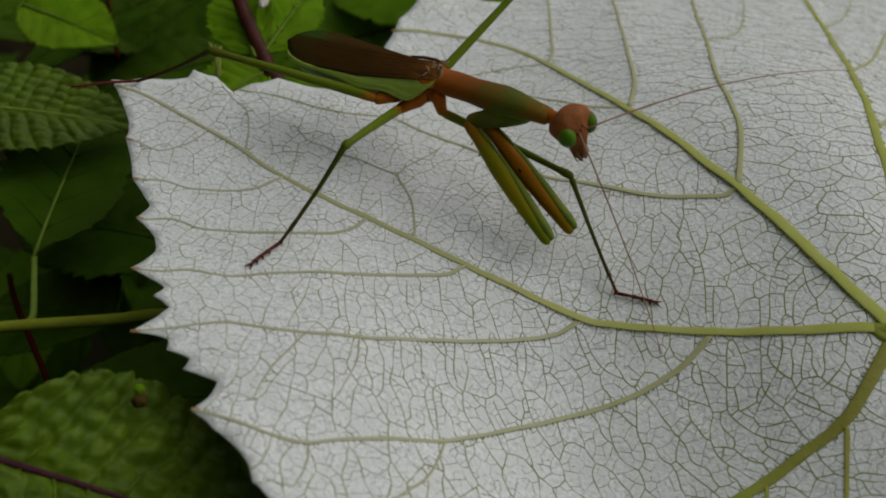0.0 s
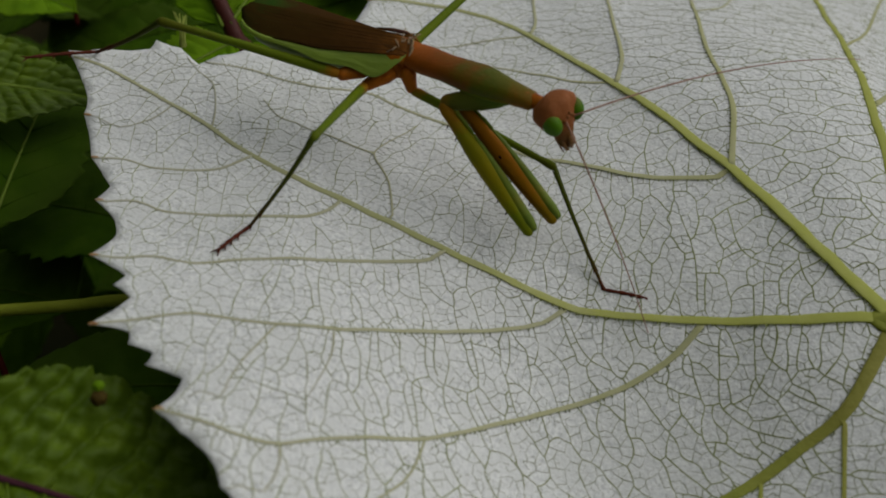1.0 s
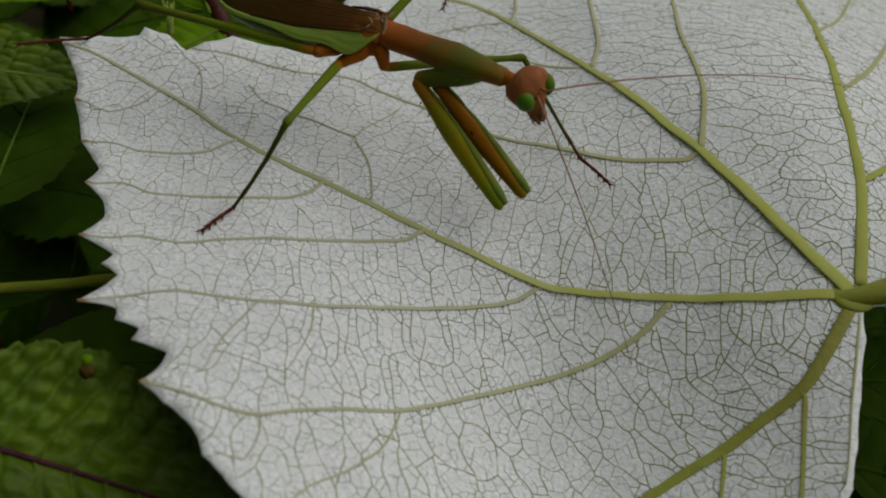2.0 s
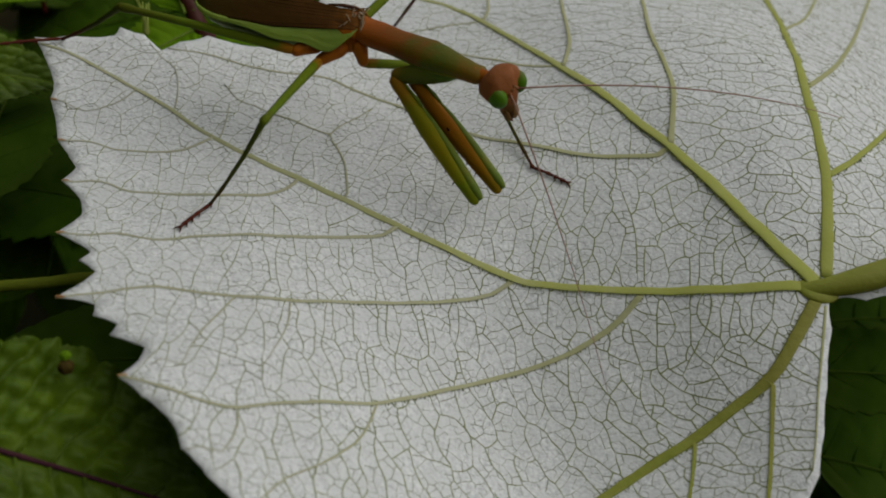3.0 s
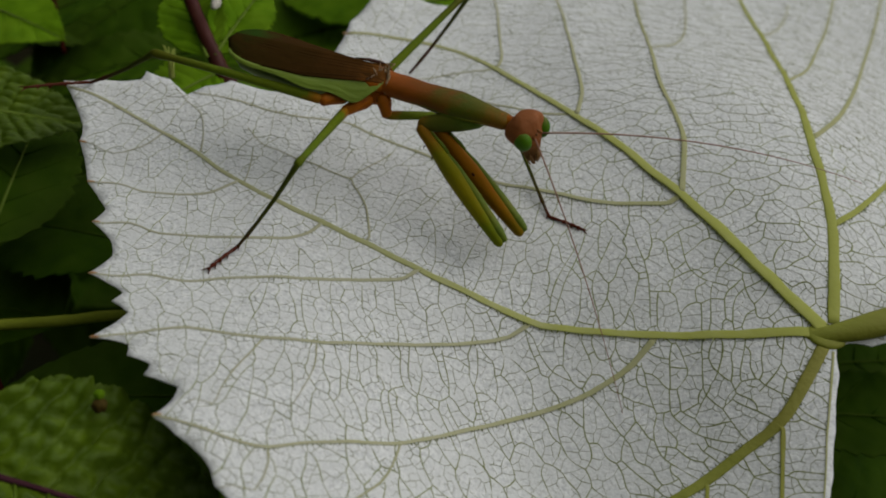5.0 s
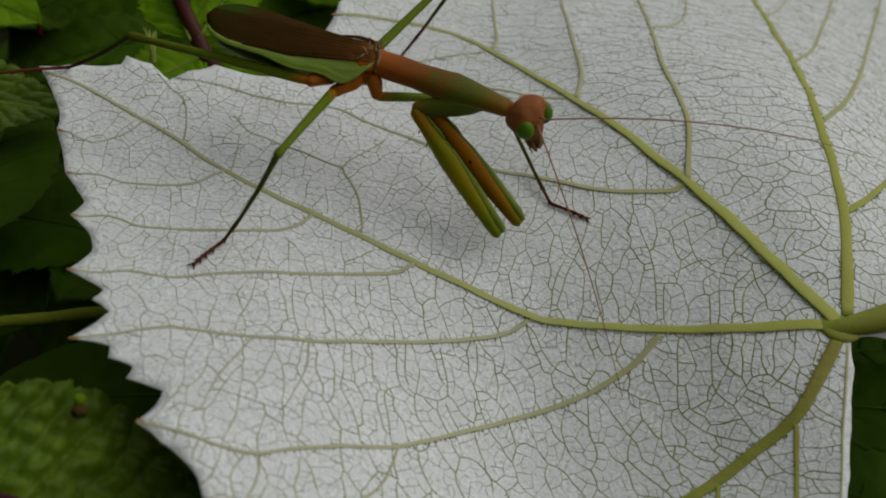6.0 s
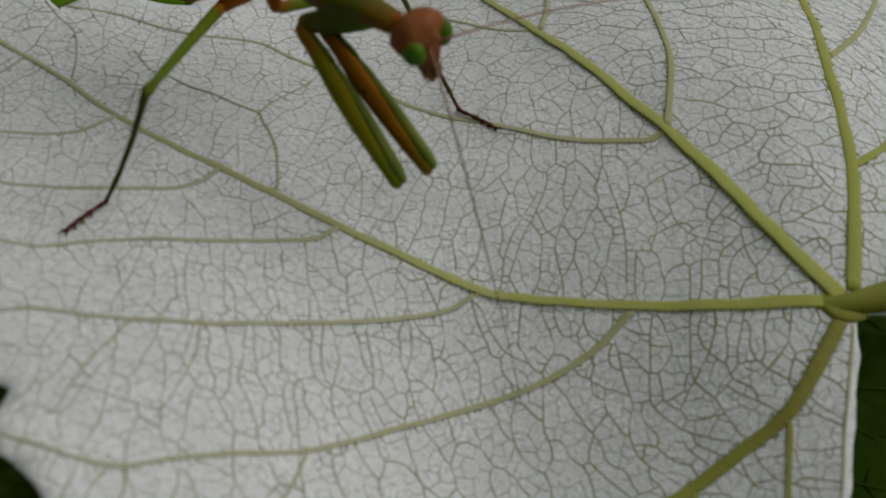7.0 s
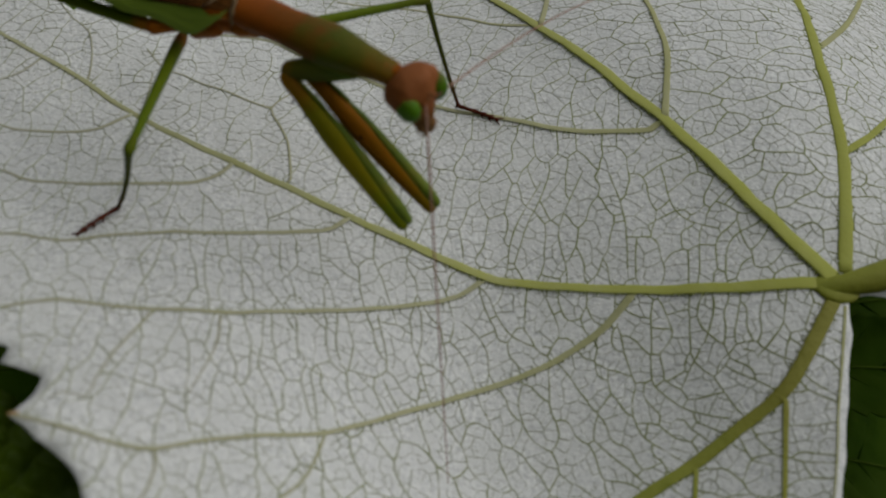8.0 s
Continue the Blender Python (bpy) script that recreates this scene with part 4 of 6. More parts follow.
def build_leg(mantis, coxa, l1, l2, thick, foot=4.6):
    """A walking leg in four segments along +x, posed later."""
    k = thick
    seg = [part("coxa", limb([(-0.05, 0.4 * k, 0.4 * k), (0, 0.8 * k, 0.85 * k), (0.3, 0.95 * k, 1.0 * k), (0.7, 0.72 * k, 0.78 * k), (0.92, 0.66 * k, 0.72 * k), (1.03, 0.55 * k, 0.58 * k), (1.1, 0.3 * k, 0.3 * k)], coxa), COXA, mantis, "rust-orange coxa"),
           part("femur", limb([(-0.015, 0.2 * k, 0.2 * k), (0, 0.45 * k, 0.48 * k), (0.05, 0.56 * k, 0.6 * k), (0.2, 0.53 * k, 0.57 * k), (0.6, 0.43 * k, 0.46 * k), (0.9, 0.36 * k, 0.4 * k), (0.965, 0.48 * k, 0.55 * k), (1.0, 0.45 * k, 0.46 * k), (1.02, 0.2 * k, 0.2 * k)], l1, 12, 0.1), FEMUR, mantis, "slim green femur"),
           part("tibia", limb([(-0.01, 0.15 * k, 0.15 * k), (0, 0.26 * k, 0.27 * k), (0.04, 0.36 * k, 0.38 * k), (0.12, 0.29 * k, 0.3 * k), (0.4, 0.24 * k, 0.25 * k), (0.7, 0.2 * k, 0.21 * k), (0.82, 0.24 * k, 0.25 * k), (0.86, 0.19 * k, 0.19 * k), (0.97, 0.18 * k, 0.18 * k), (1.0, 0.24 * k, 0.24 * k), (1.01, 0.1, 0.1)], l2, 10, -0.3), TIBIA, mantis, "thin tibia, green fading to brown")]
    t = part("tarsus", limb([(0, 0.17, 0.17), (0.1, 0.22, 0.2), (0.34, 0.16, 0.16), (0.4, 0.25, 0.22), (0.56, 0.15, 0.15), (0.62, 0.24, 0.21), (0.74, 0.14, 0.14), (0.8, 0.23, 0.2), (0.92, 0.13, 0.13), (1.0, 0.18, 0.14)], foot, 8, 0.12), TARSUS, mantis, "dark brown jointed foot")
    for cx, cy in ((foot - 0.2, 0.1), (foot - 0.2, -0.1)):
        part("claw", spines(bmesh.new(), [(cx, cy, 0, 0.7, cy * 4, -0.15)]), TARSUS, t)
    for cx, cy in ((foot * 0.38, 0.16), (foot * 0.6, -0.16), (foot * 0.6, 0.16), (foot * 0.78, 0.16), (foot * 0.78, -0.16)):
        part("pad", spines(bmesh.new(), [(cx, cy, 0, 0.4, cy * 1.8, -0.12)]), TARSUS, t)
    for sx, sy in ((0.83, 0.14), (0.83, -0.14), (0.98, 0.14), (0.98, -0.14)):
        part("spur", spines(bmesh.new(), [(l2 * sx, sy, -0.25 * math.sin(math.pi * sx), 0.45, sy * 1.6, -0.1)]), TARSUS, seg[2])
    return seg + [t]


NECK = Vector((14.8, -5.4, 2.6))


FRONT_PARTS = []


def build_mantis():
    m = tagged(new("praying_mantis"), "praying mantis, rust-brown and green, forelegs folded, standing on the leaf", "mantis")
    # prothorax, running from the wing roots to the neck
    ln = NECK.length
    p = part("pronotum", loft([(a, b, c, w * 1.08, h * 0.86) for a, b, c, w, h in [(-1.6, 0, 1.45, 0.3, 0.12), (-1.3, 0, 1.35, 0.75, 0.35), (-0.7, 0, 1.0, 1.08, 0.75), (0, 0, 0.5, 1.28, 1.1), (0.8, 0, 0.15, 1.42, 1.27), (1.6, 0, 0, 1.52, 1.36), (2.8, 0, 0, 1.6, 1.4), (5.5, 0, 0.0, 1.5, 1.35), (8.2, 0, 0.0, 1.68, 1.5), (9.8, 0, 0.0, 1.8, 1.6), (11.4, 0, 0, 1.6, 1.5), (13.2, 0, 0, 1.28, 1.25), (14.8, 0, -0.05, 1.1, 1.1), (ln, 0, -0.1, 1.0, 1.0), (ln + 0.4, 0, -0.1, 0.7, 0.7)]], 20, 2.2), PRONOTUM, m, "long rust-brown pronotum turning green in front")
    p.matrix_basis = aim((0, 0, 0), NECK * MM)
    for s in (-1, 1):
        edge = [Vector((x, s * w, -0.25)) * MM for x, w in ((0.8, 1.3), (2.5, 1.56), (5.5, 1.47), (8.2, 1.69), (9.8, 1.87), (11.4, 1.72), (13.2, 1.37), (14.6, 1.12))]
        part("side_keel", tube(bmesh.new(), edge, [0.05 * MM] + [0.15 * MM] * 6 + [0.05 * MM], 8), KEEL, p, "thin green side edge")
    part("neck", limb([(0, 0.85, 0.85), (0.5, 0.75, 0.78), (1, 0.8, 0.8)], 3.0), COXA, m).matrix_basis = aim(NECK * 0.96 * MM, Vector((17.4, -5.9, 2.5)) * MM)
    # thorax and abdomen under the wings
    part("thorax", loft([(-6.2, -0.2, -1.5, 1.3, 1.3), (-4, -0.2, -1.6, 1.7, 1.6), (-1.5, -0.3, -1.5, 1.75, 1.7), (0.3, -0.4, -1.2, 1.6, 1.5), (1.2, -0.4, -0.9, 1.0, 1.0)], 16), COXA, m, "rust-orange thorax")
    part("abdomen", loft([(-17.0, -0.6, 0.1, 0.5, 0.4), (-16, -0.6, -0.1, 1.5, 1.0), (-13, -0.5, -0.5, 2.4, 1.5), (-9, -0.5, -0.9, 2.6, 1.7), (-5.5, -0.4, -1.4, 2.0, 1.6)], 16), BELLY, m, "soft green abdomen below the wings")
    tip = lambda u: (1 - ((u - 0.78) / 0.22) ** 2.3) ** 0.5 if u > 0.78 else 1.0
    x = lambda u: 0.9 - 18.5 * u
    mid = lambda u: -0.4 - 0.5 * u
    top = lambda u: 1.45 + 0.85 * u - 0.35 * max(0.0, 1 - u / 0.1) ** 2
    blunt = lambda u: 0.10 + 0.90 * tip(u)
    near = lambda u: (0.9 + 1.9 * min(1, u * 2) ** 0.8) * blunt(u)
    far = lambda u: (0.8 + 2.5 * min(1, u * 1.35) ** 0.9) * blunt(u)
    edge = lambda u: (x(u), mid(u) - near(u), top(u) - 0.4)
    right = build_wing(m, "right_tegmen", lambda u: (x(u), mid(u) + min(1.4, far(u) * 0.8), top(u) + 0.15), edge, 0.35, TEGMEN)
    tagged(right, "dark rust-brown folded forewing")
    left = build_wing(m, "left_tegmen", lambda u: (x(u) - 0.2, mid(u) - 0.9 * tip(u), top(u) - 0.1), lambda u: (x(u) - 0.2, mid(u) + far(u) + 0.2, top(u) - 0.35), 0.3, TEGMEN_FAR)
    tagged(left, "dark brown folded forewing with a green rear corner")
    along = lambda u: 0.03 + u * 0.955
    green = lambda u: (0.22 + 1.45 * math.exp(-((u - 0.14) / 0.13) ** 2) + 0.6 * math.exp(-((u - 0.40) / 0.22) ** 2)) * math.sin(math.pi * min(1.0, max(0.0, u))) ** 0.35
    hang = lambda u: Vector(edge(along(u))) + Vector((0, -0.98 * green(u), -1.5 * green(u)))
    build_wing(m, "costal_margin", lambda u: Vector(edge(along(u))) + Vector((0, 0.3, -0.05)), hang, 0.22, COSTA)
    # raised veins of the forewing
    for k in range(6):
        v = 0.12 + 0.155 * k
        pts = []
        for q in range(12):
            u = 0.04 + 0.86 * q / 11
            a, b = Vector((x(u), mid(u) + 1.5, top(u) + 0.15)), Vector(edge(u))
            vv = v + 0.05 * math.sin(u * 3 + k)
            pts.append((a.lerp(b, vv) + Vector((0, 0, 0.35 * math.sin(math.pi * vv) * (0.6 + 0.4 * u) + 0.07))) * MM)
        part("wing_vein", tube(bmesh.new(), pts, [(0.09 - 0.005 * q) * MM for q in range(12)], 5), TEGMEN_FAR, right)
    # the shoulder between wings and prothorax
    part("shoulder", loft([(-3.2, -0.5, 0.9, 0.3, 0.3), (-2.2, -0.5, 0.85, 1.4, 0.75), (-1.0, -0.5, 0.55, 1.75, 1.05), (0.2, -0.4, 0.3, 1.5, 1.1), (1.0, -0.3, 0.1, 1.1, 0.9), (1.4, -0.3, 0.1, 0.6, 0.5)], 16), COXA, m, "rust-brown shoulder under the wing roots")
    # pale crinkled skin where the wings hinge on the collar
    for x0, a0, a1, rad in ((-0.75, 75, 215, 0.13), (-0.35, 120, 235, 0.16), (-0.95, 20, 80, 0.09)):
        pts = []
        for q in range(15):
            a = radians(a0 + (a1 - a0) * q / 14)
            pts.append(Vector((x0 + 0.1 * noise.noise(Vector((q * 0.8, x0, 0))), 1.12 * math.cos(a), 0.85 + 0.85 * math.sin(a))) * MM)
        part("wing_hinge", tube(bmesh.new(), pts, [rad * MM * (0.35 + 0.65 * math.sin(math.pi * (q + 0.5) / 15)) for q in range(15)], 7, wobble=0.25), HINGE, p, "pale crinkled wing hinge")
    strip = [(0.5, 0.6, 1.5), (0.68, 0.2, 1.62), (0.78, -0.3, 1.62), (0.82, -0.85, 1.42), (0.82, -1.4, 1.0), (0.75, -1.8, 0.4), (0.8, -1.9, -0.2)]
    pts = spline(strip, 0.12)
    part("wing_hinge", tube(bmesh.new(), [Vector(q) * MM + Vector((0.12, 0, 0.08)) * MM * noise.noise(Vector(q) * 4) for q in pts], [(0.1 + 0.12 * math.sin(math.pi * k / (len(pts) - 1)) ** 2) * MM for k in range(len(pts))], 8, wobble=0.25), HINGE, m, "pale crinkled skin at the wing roots")
    for k in range(9):
        q = random.Random(k)
        at = Vector((q.uniform(-1.6, 0.6), q.uniform(-1.5, 0.9), 0))
        at.z = 1.72 - 0.16 * at.y ** 2
        pts = [at + Vector((q.uniform(-0.25, 0.25) + 0.32 * n * q.uniform(-0.6, 1), q.uniform(-0.2, 0.2) + 0.35 * n * q.choice((-1, 1)), 0.08 * q.random())) for n in range(4)]
        part("wing_hinge", tube(bmesh.new(), [p * MM for p in pts], [r * MM for r in (0.05, 0.12, 0.1, 0.04)], 6, 0.6, wobble=0.3), HINGE, m)
    # a near-black strip stands in for the shade between the wing roots
    part("wing_gap_shade", tube(bmesh.new(), [Vector(p) * MM for p in ((-2.6, 0.75, 1.85), (-1.6, 0.95, 1.85), (-0.6, 1.2, 1.7), (0.1, 1.4, 1.45))], [r * MM for r in (0.03, 0.2, 0.24, 0.05)], 8, 0.5), SPINE, m, "dark strip standing in for the shaded gap between the wing roots")
    part("wing_root", tube(bmesh.new(), [Vector(p) * MM for p in ((-3.4, 1.0, 1.75), (-1.8, 1.25, 1.7), (-0.4, 1.5, 1.4), (0.6, 1.55, 0.9), (1.2, 1.4, 0.4))], [r * MM for r in (0.1, 0.26, 0.3, 0.24, 0.06)], 9, 0.6, wobble=0.1), TEGMEN, m, "rust-brown root of the far forewing")
    head = build_head(m)
    build_raptor(m, (12.6, -4.7, 1.6), (5.9, -5.6, -1.1), (17.0, -13.8, -8.1), False)
    build_raptor(m, (12.8, -3.7, 0.9), (7.6, -4.8, -1.2), (19.1, -11.9, -7.8), True)
    legs = {"near_mid": build_leg(m, 3.4, 15.0, 13.0, 1.0), "fore_mid": build_leg(m, 2.4, 17.2, 14.0, 0.95), "near_hind": build_leg(m, 3.6, 19.5, 17.5, 1.05, 8.0), "far_hind": build_leg(m, 1.9, 23, 19, 1.0)}
    FRONT_PARTS.extend(o for o in m.children if o.name.split(".")[0] in ("pronotum", "neck", "fore_coxa", "fore_femur", "fore_tibia", "fore_tarsus"))
    return m, head, legs, build_antenna(m, 38, 2.2), build_antenna(m, 33, 1.2)


mantis, mantis_head, mantis_legs, antenna_far, antenna_near = build_mantis()


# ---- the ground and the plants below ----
# soil coloured near black to carry the deep shade under the plants
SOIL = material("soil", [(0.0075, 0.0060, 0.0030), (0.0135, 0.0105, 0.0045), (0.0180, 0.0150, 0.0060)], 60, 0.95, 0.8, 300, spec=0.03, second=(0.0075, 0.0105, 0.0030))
bm = bmesh.new()
bmesh.ops.create_grid(bm, x_segments=60, y_segments=60, size=1.0)
for v in bm.verts:
    d = math.hypot(v.co.x, v.co.y)
    v.co.z = 0.012 * noise.noise(v.co * 9)
    v.co.x, v.co.y = v.co.x * (1 + 60 * max(0, d - 0.6) ** 2), v.co.y * (1 + 60 * max(0, d - 0.6) ** 2)
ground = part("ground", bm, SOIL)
ground.location = (0, 0, -0.22)
tagged(ground, "near-black soil, the shade under the plants put into its colour", "ground", kind="structure")

BRIGHT = leafy(material("leaf_bright", [(0.0672, 0.1236, 0.0022), (0.0888, 0.1548, 0.0033), (0.1284, 0.2100, 0.0066)], 420, 0.5, 0.5, 1300, spec=0.22, second=(0.0528, 0.0912, 0.0055)), (0.1152, 0.2184, 0.0088), 0.3)
MINT = leafy(material("leaf_mint", [(0.0824, 0.1862, 0.0050), (0.1200, 0.2480, 0.0060), (0.1568, 0.2992, 0.0100)], 300, 0.65, 0.6, 900, spec=0.02, second=(0.1016, 0.1748, 0.0080)), (0.2024, 0.3715, 0.0220), 0.3)
# dimmer greens for lower leaves, part of their shade put into the colour
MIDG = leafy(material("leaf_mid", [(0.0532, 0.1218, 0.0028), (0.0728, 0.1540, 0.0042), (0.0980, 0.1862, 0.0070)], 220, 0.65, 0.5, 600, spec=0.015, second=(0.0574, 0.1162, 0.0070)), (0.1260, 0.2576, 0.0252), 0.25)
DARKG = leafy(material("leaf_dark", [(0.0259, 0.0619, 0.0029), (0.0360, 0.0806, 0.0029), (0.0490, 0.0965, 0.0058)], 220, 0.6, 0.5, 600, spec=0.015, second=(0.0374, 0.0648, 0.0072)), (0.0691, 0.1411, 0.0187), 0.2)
PURPLE = material("purple_vein", [(0.035, 0.012, 0.018), (0.06, 0.022, 0.028)], 400, 0.7, 0.3, 1500, spec=0.03)
PURPLE_STEM = material("purple_stem", [(0.0410, 0.0088, 0.0084), (0.0640, 0.0144, 0.0120), (0.0750, 0.0240, 0.0132)], 250, 0.45, 0.5, 900, spec=0.12, stretch=(1, 1, 0.3), second=(0.0450, 0.0168, 0.0090))
# the pale vein darkened in colour for leaves lying in shade
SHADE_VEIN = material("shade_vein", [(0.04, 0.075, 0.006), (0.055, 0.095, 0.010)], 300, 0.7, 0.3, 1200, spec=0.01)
PALE_VEIN = material("pale_vein", [(0.10, 0.16, 0.02), (0.13, 0.19, 0.03)], 300, 0.7, 0.3, 1200, spec=0.02)
LIME_STALK = material("lime_stalk", [(0.13, 0.16, 0.012), (0.18, 0.21, 0.02)], 220, 0.7, 0.4, 1500, spec=0.04)
RED_STEM = material("red_stem", [(0.0221, 0.0029, 0.0015), (0.0323, 0.0054, 0.0024)], 250, 0.7, 0.3, 900, spec=0.02)
TORN = material("torn_pith", [(0.42, 0.40, 0.34), (0.62, 0.60, 0.54)], 900, 0.9, 0.6, 2000, spec=0.05)
DRY = material("pale_fray", [(0.20, 0.25, 0.04), (0.30, 0.34, 0.08)], 700, 0.8, spec=0.05)


def build_leaf(name, length, half, mat, vein_mat, teeth=9, rough=0.6, fold=0.12, droop=0.15, seed=0, label="", side_veins=7, blister=1.7):
    """A toothed leaf along +x from its base: puckered between the side veins, folded at the midrib, drooping to the tip."""
    rng = random.Random(seed)
    thing = tagged(new(name), label, "leaf")
    nu, nv = (110, 28) if rough > 0.7 else (56, 14)
    bm = bmesh.new()
    grid = []
    for i in range(nu + 1):
        u = i / nu
        w = half * (math.sin(math.pi * min(1, u * 1.02) ** 0.8) ** 0.75) if 0 < u < 1 else 0.0
        saw = (u * teeth * 2) % 1
        w *= 1 + (0.03 if rough > 0.7 else 0.09) * (saw - 0.5) + (0.012 if rough > 0.7 else 0.04) * rng.uniform(-1, 1)
        row = []
        for j in range(-nv, nv + 1):
            v = j / nv
            y = v * w
            along = u * side_veins * 1.0 - abs(v) * 1.1
            if rough > 0.7:
                # blisters in rows between the side veins
                warp = 0.35 * noise.noise(Vector((u * length * 0.3, y * 0.3, seed * 1.7)))
                row_no = math.floor(along + warp)
                f = along + warp - row_no
                across = abs(y) / blister + 0.37 * (row_no % 3) + 0.8 * warp
                puff = rough * (1.15 * math.sin(math.pi * f) ** 0.6 * (0.3 + 0.7 * abs(math.sin(math.pi * across)) ** 0.6) - 0.45)
                puff += 0.4 * rough * noise.noise(Vector((u * length * 1.1, y * 1.1, seed * 2.3)))
            else:
                puff = rough * (abs(math.sin(math.pi * along)) ** 0.7 - 0.4) * min(1, abs(v) * 3) * (1 - 0.4 * abs(v)) + 0.6 * rough * noise.noise(Vector((u * length * 0.45, y * 0.45, seed * 1.7)))
            puff *= min(1.0, abs(y) / 1.2)
            z = fold * abs(y) + puff - droop * length * u * u + 0.5 * math.sin(u * 7 + seed) * abs(v) - 0.25 * rough * math.exp(-abs(y) / 0.7)
            row.append(bm.verts.new(Vector((u * length + 0.12 * length * abs(v) * (1 - u) * 0.5, y, z)) * MM))
        grid.append(row)
    for i in range(nu):
        for j in range(2 * nv):
            bm.faces.new((grid[i][j], grid[i + 1][j], grid[i + 1][j + 1], grid[i][j + 1]))
    bmesh.ops.remove_doubles(bm, verts=bm.verts[:], dist=0.00001)
    blade = part("blade", bm, mat, thing)
    mod = blade.modifiers.new("thickness", "SOLIDIFY")
    mod.thickness = 0.2 * MM
    path = [Vector((u * length, 0, -droop * length * u * u - 0.25 * rough + 0.3)) * MM for u in (k / 20 for k in range(20))]
    part("midrib", tube(bmesh.new(), path, [((0.42 if rough > 0.7 else 0.26) * (1 - 0.75 * k / 19)) * MM for k in range(20)], 8), vein_mat, thing)
    for k in range(1, side_veins):
        for s in (-1, 1):
            pts = []
            for q in range(7):
                v = q / 6 * 0.86
                u = min(0.97, (k + v * 1.1) / side_veins)
                w = half * (math.sin(math.pi * min(1, u * 1.02) ** 0.8) ** 0.75)
                y = v * w
                pts.append(Vector((u * length + 0.06 * length * v * (1 - u), s * y, fold * y - droop * length * u * u - 0.4 * rough * min(1, v * 3) * (1 - 0.4 * v) + 0.5 * math.sin(u * 7 + seed) * v)) * MM)
            part("side_vein", tube(bmesh.new(), pts, [(0.2 - 0.025 * q) * MM for q in range(7)], 6), mat, thing)
    return thing


def place_leaf(ob, base, tip, roll=0.0):
    m = aim(Vector(base) * MM, Vector(tip) * MM) @ Matrix.Rotation(radians(roll), 4, "X")
    ob.matrix_basis = m
    return ob


def gap(a, b):
    return (Vector(a) - Vector(b)).length


